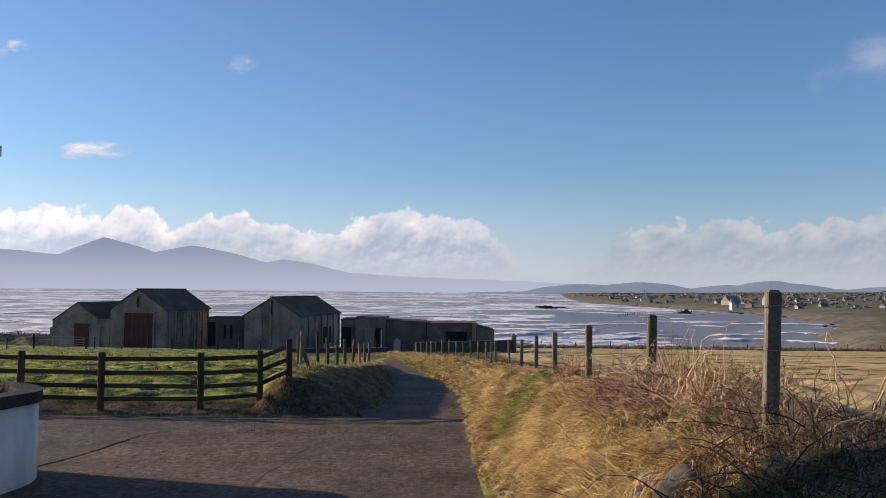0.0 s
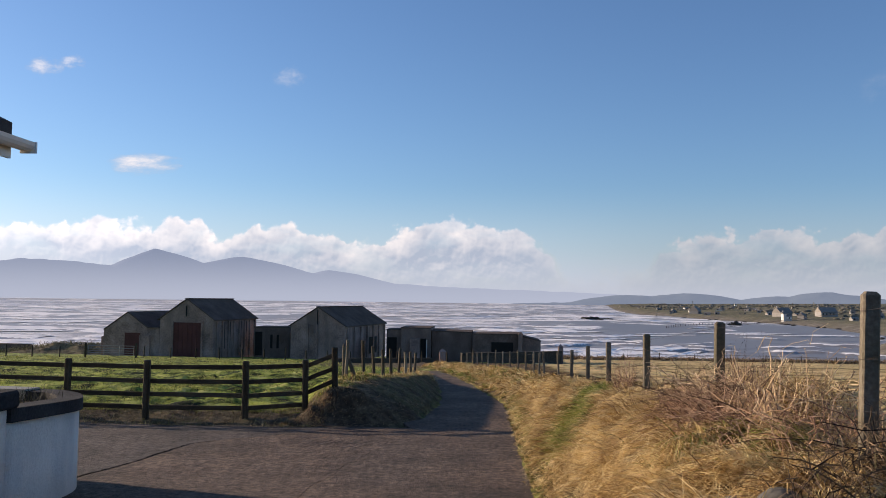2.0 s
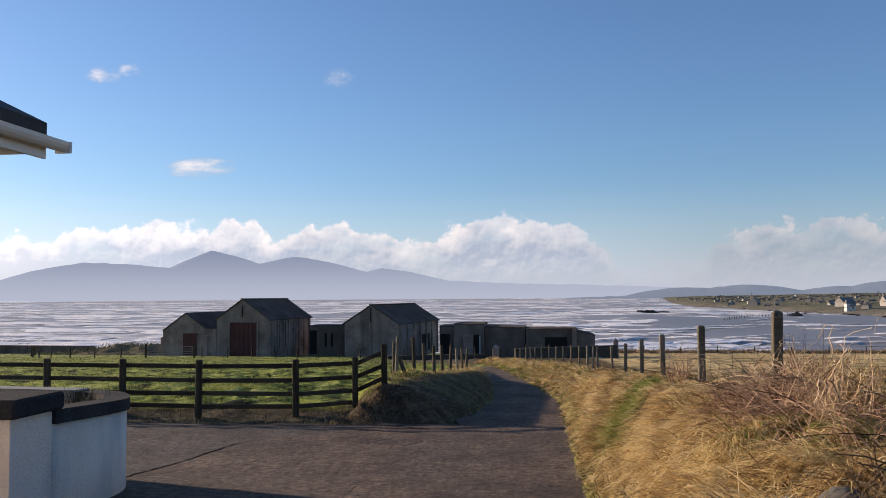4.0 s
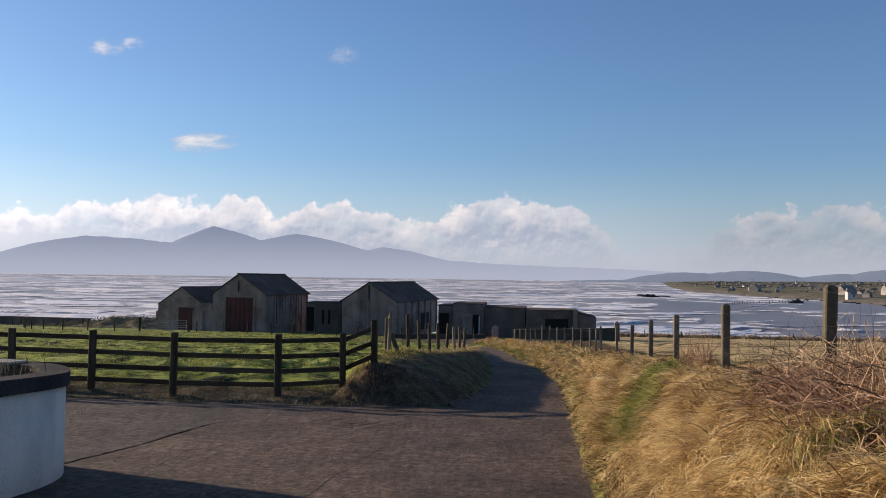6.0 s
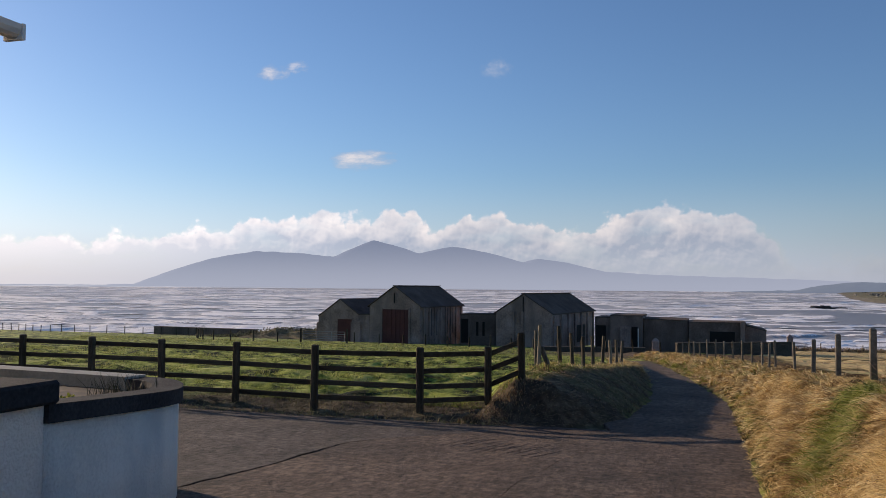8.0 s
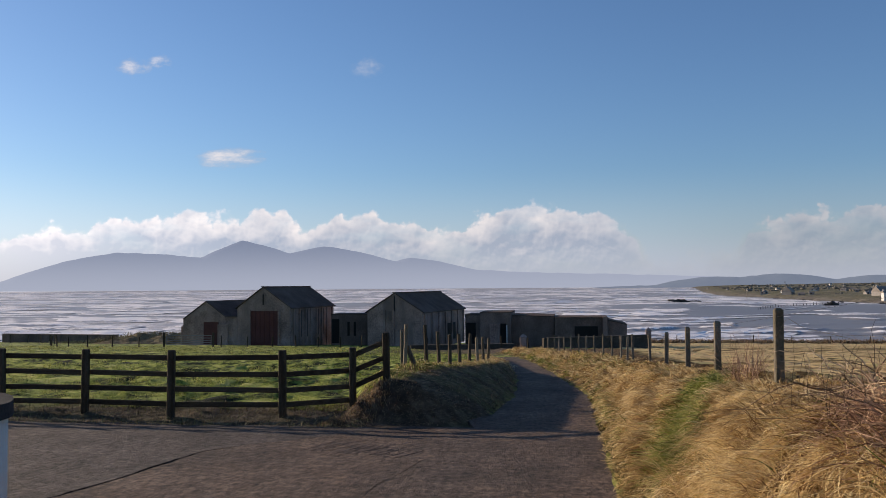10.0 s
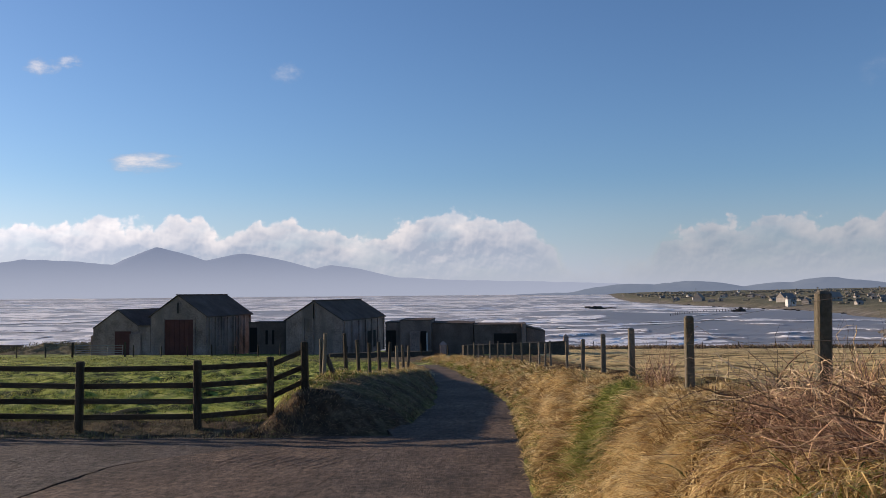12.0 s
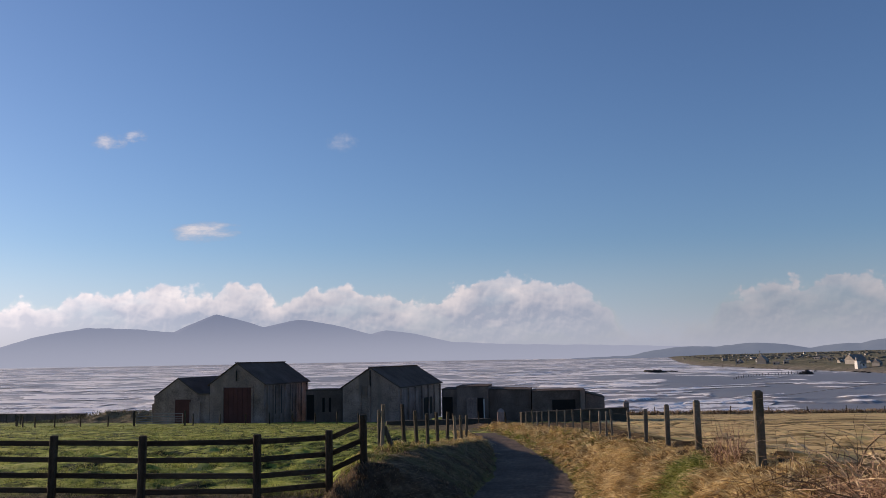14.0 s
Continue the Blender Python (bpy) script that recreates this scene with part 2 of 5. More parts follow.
def mesh_np(name, verts, faces, material, smooth=False):
    me = bpy.data.meshes.new(name)
    me.vertices.add(len(verts))
    me.vertices.foreach_set("co", np.asarray(verts, np.float32).ravel())
    faces = np.asarray(faces, np.int32)
    k = faces.shape[1]
    me.loops.add(faces.size)
    me.loops.foreach_set("vertex_index", faces.ravel())
    me.polygons.add(len(faces))
    me.polygons.foreach_set("loop_start", np.arange(0, faces.size, k, dtype=np.int32))
    me.polygons.foreach_set("loop_total", np.full(len(faces), k, np.int32))
    me.polygons.foreach_set("use_smooth", np.full(len(faces), smooth, bool))
    me.update(calc_edges=True)
    me.validate()
    me.materials.append(material)
    return me


def grid_faces(nu, nv):
    i, j = np.meshgrid(np.arange(nu - 1), np.arange(nv - 1), indexing="ij")
    a_ = (i * nv + j).ravel()
    return np.stack([a_, a_ + nv, a_ + nv + 1, a_ + 1], 1)


def hashed(ix, iy, s):
    h = np.sin(ix * 127.1 + iy * 311.7 + s * 74.7) * 43758.5453
    return h - np.floor(h)


def vnoise(x, y, s=0.0):
    """Value noise, 0 to 1."""
    ix, iy = np.floor(x), np.floor(y)
    fx, fy = x - ix, y - iy
    fx, fy = fx * fx * (3 - 2 * fx), fy * fy * (3 - 2 * fy)
    a_, b_ = hashed(ix, iy, s), hashed(ix + 1, iy, s)
    c_, d_ = hashed(ix, iy + 1, s), hashed(ix + 1, iy + 1, s)
    return (a_ * (1 - fx) + b_ * fx) * (1 - fy) + (c_ * (1 - fx) + d_ * fx) * fy


def fbm(x, y, n=4, s=0.0):
    v, k, t = 0, 1.0, 0
    for i in range(n):
        v = v + k * vnoise(x * 2 ** i, y * 2 ** i, s + i)
        t += k
        k *= 0.5
    return v / t


def smooth01(v):
    v = np.clip(v, 0, 1)
    return v * v * (3 - 2 * v)


# ---- the lie of the land ----
def base(y):
    """Height of the lane along its length."""
    return np.interp(y, [-60, -10, 0.2, 13.3, 16, 20, 27, 40, 60, 90, 115, 150, 200], [4.6, 0.62, -0.15, -1.12, -1.26, -1.45, -1.8, -2.42, -3.4, -5.0, -6.5, -8.6, -11.5])


def lane_right(y):
    return np.interp(y, [-60, 0, 10, 15, 19, 23.4, 27.7, 31, 34.2, 40, 46, 52, 60, 70, 82], [1.6, 0.62, 0.5, 0.47, 0.44, 0.4, 0.27, -0.06, -0.46, -1.15, -1.9, -2.75, -4.4, -7.6, -12.0])


def lane_left(y):
    return np.interp(y, [-60, 18, 19.4, 20.0, 20.7, 22.6, 26.8, 31, 35.5, 40, 44.6, 52, 60, 70, 82], [-2.2, -2.2, -2.3, -2.6, -2.05, -1.7, -1.6, -1.85, -2.2, -2.65, -3.2, -4.2, -6.2, -10.0, -15.0])


def left_crest(y):
    """Edge of the bank on the meadow side of the lane."""
    return np.interp(y, [19.6, 20.5, 22, 24.3, 26, 28, 29.5, 32.5, 35, 40, 52, 60], [-3.9, -3.55, -3.6, -3.5, -3.3, -3.0, -2.85, -2.7, -2.6, -3.3, -4.9, -7.0])


CREST_Y = [-20, 30, 36, 40, 44, 48, 52, 56, 60, 78]
CREST_X = [2.35, 2.3, 1.9, 1.5, 0.87, 0.1, -0.9, -1.7, -2.6, -6.0]


def apron_top(x):
    """Far edge of the concrete yard in front of the rail fence."""
    return np.interp(x, [-30, -9, -6, -4.6, -3.4, -2.6, -2.2], [19.3, 19.3, 19.3, 19.25, 19.35, 19.7, 20.3])


def shore_x(y):
    return np.interp(y, [170, 200, 230, 262, 330, 420, 517, 640, 767, 1000, 1300, 1700, 2600, 4000, 4900], [84, 90, 100, 112, 146, 186, 206, 206, 190, 172, 190, 235, 345, 520, 640])


def land(x, y):
    """Height of the ground sheet."""
    x, y = np.asarray(x, float), np.asarray(y, float)
    b = base(y)
    xr, xl = lane_right(y), lane_left(y)
    rise = np.interp(y, [-20, 6, 15, 19, 23, 31, 45, 50, 54, 57, 62, 70, 76], [1.0, 1.05, 1.15, 1.05, 0.92, 0.68, 0.5, 0.46, 0.44, 0.42, 0.36, 0.2, 0.0])
    crest = np.interp(y, CREST_Y, CREST_X)
    u = np.clip((x - xr) / np.maximum(crest - xr, 0.5), 0, 1)
    r = (0.45 * smooth01(u) + 0.55 * (1 - (1 - u) ** 1.8)) * rise
    r = r - smooth01((x - crest - 0.3) / 3.0) * 0.12 * np.minimum(rise, 1)
    bank = np.interp(y, [19.2, 20.5, 22, 24.3, 26, 28, 30, 33, 36, 40, 50, 60], [0.1, 0.8, 0.82, 0.82, 0.8, 0.77, 0.72, 0.64, 0.52, 0.34, 0.3, 0.0])
    keep = np.where(y < apron_top(x) + 1.0, smooth01((y - apron_top(x)) / 1.0), 1.0)
    fieldleft = np.interp(y, [18.6, 20, 20.7, 27, 40, 55], [0.0, 0.17, 0.24, 0.36, 0.3, 0.0])
    cl = left_crest(y)
    face = np.clip((xl - x) / np.maximum(xl - cl, 0.4), 0, 1)
    face = 1 - (1 - face) ** 1.7
    back = smooth01((cl - np.interp(y, [20.4, 21.5, 24], [0.1, 0.3, 0.6]) - x) / np.interp(y, [20.4, 24], [0.7, 1.3]))
    lft = face * (bank * (1 - back) + np.minimum(fieldleft, bank) * back) * keep
    z = b + np.where(x > xr, r, 0) + np.where(x < xl, lft, 0)
    z = z + np.where((x > xr + 0.1) | (y > apron_top(x) + 0.2), (fbm(x * 1.9, y * 1.9, 4, 3) - 0.5) * 0.36 * np.clip(np.where(x > xr, x - xr, 0.4), 0, 1), 0)
    z = z + np.where((x < xl - 1.2) & (y > 20.5), (fbm(x * 2.1, y * 2.3, 4, 19) - 0.45) * 0.42 * smooth01((y - 20.5) / 1.5) * smooth01((xl - 1.2 - x) / 1.0) * smooth01((80 - y) / 20), 0)
    under = ((x > xl) & (x < xr)) | ((x <= xl) & (y < apron_top(x)))
    z = np.where(under, z - 0.06, z)
    # the shore: everything falls to the sea bed beyond the coast
    edge = np.interp(x, [-400, -90, -45, -20, 30, 80, 130], [118, 122, 130, 146, 151, 156, 165])
    d = np.where(y < 262, (y - edge - 6 * (fbm(x * 0.03, y * 0.03, 3, 9) - 0.5)) / 30.0, 0)
    sea1 = np.where(y < 262, smooth01(d), 1.0)
    over = x - shore_x(y) + 22 * (fbm(x * 0.02, y * 0.02, 3, 5) - 0.5)
    inland = np.clip(over, -60, 5000)
    far = SEA - 4 + 4.6 * smooth01((inland + 12) / 24) + np.interp(inland, [0, 10, 40, 120, 400, 1000, 2500], [0.6, 2.1, 3.2, 5.2, 9.5, 17, 29]) + (fbm(x * 0.008, y * 0.008, 3, 2) - 0.4) * np.clip(inland, 0, 60) * 0.12
    blend = smooth01((y - 150) / 130.0)
    low = np.where(inland > -40, far, SEA - 4)
    zn = z * (1 - sea1) + (SEA - 4) * sea1
    zn = np.where(x > 60, np.maximum(zn, low * blend + zn * (1 - blend)), zn)
    out = np.where(y > 262, low, np.maximum(zn, np.where(y > 200, low, -99)))
    return out


def land1(x, y):
    return float(land(np.array([x]), np.array([y]))[0])


def spaced(lo_far, lo, hi, hi_far, step, grow=1.12):
    mid = list(np.arange(lo, hi + 1e-6, step))
    s, v, up = step, hi, []
    while v < hi_far:
        s *= grow
        v += s
        up.append(min(v, hi_far))
    s, v, dn = step, lo, []
    while v > lo_far:
        s *= grow
        v -= s
        dn.append(max(v, lo_far))
    return np.array(dn[::-1] + mid + up)


def land_material():
    """Meadow, stubble rows, dry bank, shore stones and far fields, laid out over the sheet by where they are."""
    m = bpy.data.materials.new("land")
    m.use_nodes = True
    n, l = m.node_tree.nodes, m.node_tree.links
    b = n["Principled BSDF"]
    b.inputs["Roughness"].default_value = 0.95
    b.inputs["Specular IOR Level"].default_value = 0.15
    geo = n.new("ShaderNodeNewGeometry")

    def noise_(scale, detail=5, vec=None, rough=0.6):
        t = n.new("ShaderNodeTexNoise")
        t.inputs["Scale"].default_value, t.inputs["Detail"].default_value, t.inputs["Roughness"].default_value = scale, detail, rough
        l.new(vec or geo.outputs["Position"], t.inputs["Vector"])
        return t.outputs["Fac"]

    def ramp_(fac, stops):
        r = n.new("ShaderNodeValToRGB")
        l.new(fac, r.inputs[0])
        for i, (p, c) in enumerate(stops):
            e_ = r.color_ramp.elements[i] if i < 2 else r.color_ramp.elements.new(p)
            e_.position, e_.color = p, (*c, 1)
        return r.outputs[0]

    def mix_(fac, a_, b_):
        x = n.new("ShaderNodeMix")
        x.data_type = "RGBA"
        l.new(fac, x.inputs["Factor"])
        l.new(a_, x.inputs["A"])
        l.new(b_, x.inputs["B"])
        return x.outputs["Result"]

    def attr(nm):
        t = n.new("ShaderNodeAttribute")
        t.attribute_name = nm
        return t.outputs["Fac"]

    mp = n.new("ShaderNodeMapping")
    mp.inputs["Rotation"].default_value = (0, 0, radians(-14))
    mp.inputs["Scale"].default_value = (0.05, 1.0, 1.0)
    l.new(geo.outputs["Position"], mp.inputs["Vector"])
    # meadow mottle: lit tussocks and the shade under them put into the colours
    meadow = ramp_(noise_(0.95, 8, None, 0.75), [(0.42, (0.012, 0.02, 0.006)), (0.48, (0.1, 0.135, 0.022)), (0.54, (0.29, 0.34, 0.058)), (0.64, (0.47, 0.45, 0.15))])
    stubble = ramp_(noise_(0.75, 5, mp.outputs[0], 0.65), [(0.4, (0.12, 0.085, 0.03)), (0.46, (0.42, 0.29, 0.12)), (0.53, (0.7, 0.5, 0.24)), (0.62, (0.44, 0.37, 0.15))])
    # bank ground: shade in the gaps between tufts is put into its dark colours
    dry = ramp_(noise_(2.2, 8, None, 0.7), [(0.34, (0.02, 0.011, 0.005)), (0.48, (0.09, 0.052, 0.02)), (0.64, (0.26, 0.165, 0.065))])
    soil = ramp_(noise_(3.0, 8, None, 0.7), [(0.32, (0.03, 0.021, 0.014)), (0.5, (0.085, 0.061, 0.041)), (0.64, (0.2, 0.15, 0.095))])
    shore = ramp_(noise_(0.12, 8, None, 0.75), [(0.3, (0.05, 0.045, 0.04)), (0.5, (0.16, 0.14, 0.115)), (0.68, (0.3, 0.27, 0.22))])
    farf = ramp_(noise_(0.03, 9, None, 0.8), [(0.38, (0.06, 0.058, 0.04)), (0.45, (0.18, 0.155, 0.095)), (0.5, (0.085, 0.095, 0.05)), (0.55, (0.26, 0.215, 0.13)), (0.62, (0.07, 0.078, 0.045))])
    col = mix_(attr("stubble"), meadow, stubble)
    col = mix_(attr("dry"), col, dry)
    col = mix_(attr("soil"), col, soil)
    col = mix_(attr("far"), col, farf)
    col = mix_(attr("shore"), col, shore)
    l.new(col, b.inputs["Base Color"])
    bp = n.new("ShaderNodeBump")
    bp.inputs["Strength"].default_value, bp.inputs["Distance"].default_value = 0.8, 0.12
    l.new(noise_(5.0, 8, None, 0.7), bp.inputs["Height"])
    l.new(bp.outputs[0], b.inputs["Normal"])
    return m


xs = spaced(-4900, -12, 7, 4900, 0.22, 1.075)
ys = spaced(-70, -3, 34, 4950, 0.22, 1.055)
X, Y = np.meshgrid(xs, ys, indexing="ij")
Z = land(X, Y)
me = mesh_np("ground", np.stack([X, Y, Z], -1).reshape(-1, 3), grid_faces(len(xs), len(ys)), land_material(), True)


def put_attr(me_, nm, v):
    at = me_.attributes.new(nm, "FLOAT", "POINT")
    at.data.foreach_set("value", np.clip(v, 0, 1).astype(np.float32).ravel())


xr_, xl_ = lane_right(Y), lane_left(Y)
wob = (fbm(X * 0.9, Y * 0.9, 3, 11) - 0.5)
put_attr(me, "stubble", smooth01((X - 3.0 + wob) / 1.0))
bankR = smooth01((X - xr_ + 0.2) / 0.4) * (1 - smooth01((X - 3.2 + wob) / 1.0))
bankL = smooth01((xl_ - X + 0.2) / 0.4) * (1 - smooth01((left_crest(Y) - 0.4 - X) / 0.5)) * (Y > 17.5) * (Y < 60)
put_attr(me, "dry", np.maximum(bankR * (Y < 80), np.maximum(0.55 * bankL, (X > -5.2) * (X < xl_) * (Y > 18) * (1 - smooth01((Y - 20.6 + wob) / 0.8)))))
put_attr(me, "soil", np.maximum(0.9 * ((X > -4.0) & (X < -1.2) & (Y > 18.5) & (Y < 22.0) & (X > left_crest(Y) + 0.3)), np.maximum(0.7 * bankL * (1 - smooth01((left_crest(Y) + 0.25 - X) / 0.3)), np.maximum(((X < -3.2) & (Y > apron_top(X) - 0.6)) * 0.95 * (1 - smooth01((Y - 20.2 + wob * 1.5) / 1.0)), 0.9 * smooth01((Y - 58) / 6) * smooth01((X + 17) / 4) * (1 - smooth01((X + 4 + 3 * wob) / 3)) * (Y < 100) * (X < np.interp(Y, CREST_Y, CREST_X) + 12 * smooth01((Y - 62) / 10))))))
put_attr(me, "far", smooth01((Y - np.where(X > 60, 155, 300)) / 60))
put_attr(me, "shore", np.where(Y > 140, 1 - smooth01((Z - SEA - 1.2 - wob * 2) / 2.5), 0))
ground = tagged(new("ground", me), "sloping coastal farmland with meadow, stubble field and shore", "ground", kind="structure")


# ---- lane and yard slabs ----
def slab(name, x0, x1, y0, y1, mat_, label, nx, ny):
    """A slab whose edges may follow the land: x0, x1 are functions of y."""
    yv = np.linspace(0, 1, ny)
    P = np.zeros((nx, ny, 3))
    for j, f_ in enumerate(yv):
        for i, g_ in enumerate(np.linspace(0, 1, nx)):
            y = y0 + (y1 - y0) * f_
            x = x0(y) + (x1(y) - x0(y)) * g_
            P[i, j] = x, y, 0
    xx, yy = P[..., 0], P[..., 1]
    P[..., 2] = base(yy) + (fbm(xx * 0.8, yy * 0.8, 3, 4) - 0.5) * 0.05
    v = P.reshape(-1, 3)
    low = v.copy()
    low[:, 2] -= 0.2
    f_ = grid_faces(nx, ny)
    rim = [i * ny for i in range(nx)] + [(nx - 1) * ny + j for j in range(1, ny)] + [i * ny + ny - 1 for i in range(nx - 2, -1, -1)] + [j for j in range(ny - 2, 0, -1)]
    k = len(v)
    side = np.array([(a_, b_ + 0, b_ + k, a_ + k) for a_, b_ in zip(rim, rim[1:] + rim[:1])])[:, ::-1]
    return tagged(new(name, mesh_np(name, np.vstack([v, low]), np.vstack([f_, side]), mat_)), label, "road", kind="structure")


def crack_x(y):
    return np.interp(y, [-15, 9, 11.9, 14.6, 16.0, 16.8, 17.3, 18.9], [-5.5, -5.5, -5.49, -5.46, -5.42, -5.0, -4.62, -3.4]) + 0.07 * (vnoise(np.asarray(y) * 3.3, np.asarray(y) * 0 + 0.7) - 0.5)


def crack_gap(y):
    return float(np.interp(y, [9, 15.8, 16.8, 18], [0.024, 0.024, 0.006, 0.0])) * (0.35 + 1.5 * float(vnoise(np.array(y * 9.0), np.array(0.5))))


def joint_x(y):
    return np.interp(y, [-15, 12.4, 14.7, 17.1, 19], [-2.45, -2.3, -2.18, -1.85, -1.76]) + 0.03 * np.sin(y * 3.1)


def lane_edge(y):
    return float(np.interp(y, [-15, 12.4, 14.7, 17.1, 19.3, 20.7], [-2.446, -2.296, -2.176, -1.846, -1.75, -2.1])) + (0.03 * math.sin(y * 3.1) if y < 19.3 else 0.0) if y < 20.7 else float(lane_left(y)) - 0.05


slab("road", lane_edge, lambda y: lane_right(y) + 0.12 * (vnoise(np.array(y * 1.7), np.array(0.3)) - 0.3), -15, 56, M_LANE, "dark worn concrete lane running downhill between banks", 12, 300)
slab("road", lambda y: crack_x(y) + 0.002 + crack_gap(y), lambda y: joint_x(y) - 0.004, -15, 19.6, M_CONC, "brown-grey rough concrete yard slab", 12, 170)
slab("road", lambda y: -26.0, lambda y: crack_x(y) - 0.002 - crack_gap(y), -15, 19.3, M_YARD, "grey rough concrete yard slab beside the planter", 40, 150)


# ridges left in the slab by the tamping board
for k in range(12):
    x0, y0 = -4.05 + 0.14 * k, 16.0 - 0.05 * k + 0.4 * float(hashed(k, 3, 4))
    pts = []
    for i in range(7):
        xx, yy = x0 + 0.05 * i + 0.015 * math.sin(i * 2.1 + k), y0 + (0.13 + 0.1 * float(hashed(k, 1, 2))) * i
        pts.append((xx, yy, float(base(yy) + (fbm(np.array(xx * 0.8), np.array(yy * 0.8), 3, 4) - 0.5) * 0.05) + 0.001))
    tagged(part("trim", tube(pts, [0.002, 0.003, 0.004, 0.003, 0.004, 0.003, 0.002], 5), M_CONC), "low ridge in the rough concrete", "road", kind="structure")

# ---- sea ----
def sea_material():
    m = bpy.data.materials.new("sea")
    m.use_nodes = True
    n, l = m.node_tree.nodes, m.node_tree.links
    b = n["Principled BSDF"]
    geo = n.new("ShaderNodeNewGeometry")

    def band(scale, vec, lo, hi, detail=6, rot=8):
        mp = n.new("ShaderNodeMapping")
        mp.inputs["Scale"].default_value = vec
        mp.inputs["Rotation"].default_value = (0, 0, radians(rot))
        l.new(geo.outputs["Position"], mp.inputs["Vector"])
        t = n.new("ShaderNodeTexNoise")
        t.inputs["Scale"].default_value, t.inputs["Detail"].default_value, t.inputs["Roughness"].default_value = scale, detail, 0.62
        l.new(mp.outputs[0], t.inputs["Vector"])
        r = n.new("ShaderNodeMapRange")
        r.inputs["From Min"].default_value, r.inputs["From Max"].default_value = lo, hi
        l.new(t.outputs["Fac"], r.inputs["Value"])
        return r.outputs[0], t.outputs["Fac"]

    def m2(op, p, q):
        x = n.new("ShaderNodeMath")
        x.operation = op
        x.use_clamp = True
        for i, s in enumerate((p, q)):
            if isinstance(s, float):
                x.inputs[i].default_value = s
            else:
                l.new(s, x.inputs[i])
        return x.outputs[0]

    crest, spread = n.new("ShaderNodeAttribute"), n.new("ShaderNodeAttribute")
    crest.attribute_name, spread.attribute_name = "foam", "spread"
    _, lace = band(1.0, (0.11, 0.2, 1), 0, 1, 8, 6)
    _, drift = band(1.0, (0.012, 0.03, 1), 0, 1, 6, 4)

    _, caps = band(1.0, (0.05, 0.013, 1), 0, 1, 7, 3)
    zone = n.new("ShaderNodeAttribute")
    zone.attribute_name = "far"
    caps = m2("MULTIPLY", m2("SUBTRACT", caps, 0.5), zone.outputs["Fac"])

    def madd(p, k, q):
        x = n.new("ShaderNodeMath")
        x.operation = "MULTIPLY_ADD"
        l.new(p, x.inputs[0])
        x.inputs[1].default_value = k
        if isinstance(q, float):
            x.inputs[2].default_value = q
        else:
            l.new(q, x.inputs[2])
        return x.outputs[0]

    # white water: crests and drifting foam, torn by noise at two scales
    fv = madd(crest.outputs["Fac"], 1.0, madd(caps, 3.2, madd(spread.outputs["Fac"], 0.6, madd(lace, 1.1, madd(drift, 0.55, -0.72)))))
    rr = n.new("ShaderNodeMapRange")
    rr.interpolation_type = "SMOOTHSTEP"
    rr.inputs["From Min"].default_value, rr.inputs["From Max"].default_value = 0.34, 0.66
    l.new(fv, rr.inputs["Value"])
    foam = rr.outputs[0]
    mx = n.new("ShaderNodeMix")
    mx.data_type = "RGBA"
    l.new(foam, mx.inputs["Factor"])
    b.inputs["Specular IOR Level"].default_value = 0.12
    deep, wat = n.new("ShaderNodeAttribute"), n.new("ShaderNodeMix")
    deep.attribute_name, wat.data_type = "clear", "RGBA"
    l.new(deep.outputs["Fac"], wat.inputs["Factor"])
    wat.inputs["A"].default_value = (0.36, 0.335, 0.32, 1)
    wat.inputs["B"].default_value = (0.24, 0.23, 0.23, 1)
    l.new(wat.outputs["Result"], mx.inputs["A"])
    mx.inputs["B"].default_value = (0.95, 0.91, 0.87, 1)
    l.new(mx.outputs["Result"], b.inputs["Base Color"])
    rg = n.new("ShaderNodeMapRange")
    rg.inputs["To Min"].default_value, rg.inputs["To Max"].default_value = 0.42, 0.9
    l.new(foam, rg.inputs["Value"])
    l.new(rg.outputs[0], b.inputs["Roughness"])
    _, hgt = band(1.0, (0.12, 0.5, 1), 0, 1, 8, 6)
    bp = n.new("ShaderNodeBump")
    bp.inputs["Strength"].default_value, bp.inputs["Distance"].default_value = 0.12, 0.3
    l.new(hgt, bp.inputs["Height"])
    l.new(bp.outputs[0], b.inputs["Normal"])
    return m


nr, na = 620, 900
rad = 110 * (4900 / 110) ** np.linspace(0, 1, nr)
az = np.radians(np.linspace(-62, 48, na))
R, A = np.meshgrid(rad, az, indexing="ij")
SX, SY = R * np.sin(A), R * np.cos(A)
near = np.clip(1.7 - R / 1500, 0, 1)
# rows of swell, closer together towards the shore, each broken in its own way
reach = R * np.cos(A) + 0.16 * R * np.sin(A)
wave_no = -(250 ** 1.3) / 27.0 / 0.3 * np.maximum(reach, 60) ** -0.3 + 2.6 * fbm(A * 8, np.log(R) * 6, 4, 21)
row_no, f_ = np.floor(wave_no), wave_no - np.floor(wave_no)
broken = fbm(A * 17 + row_no * 7.31, row_no * 1.7, 4, 31)
fine_ = fbm(A * 70 + row_no * 3.1, wave_no * 2.0, 3, 35)
bay = smooth01((SX - 20) / 70) * (1 - smooth01((R - 560) / 160))
surf = 1.12 - 0.5 * bay - 0.22 * smooth01((R - 900) / 1500)
strength = smooth01((broken - 0.62 + 0.24 * surf) / 0.16) * (1 - 0.3 * smooth01((R - 700) / 900))
hump = np.exp(-((f_ - 0.12) / 0.16) ** 2) + np.exp(-((f_ - 1.12) / 0.16) ** 2)
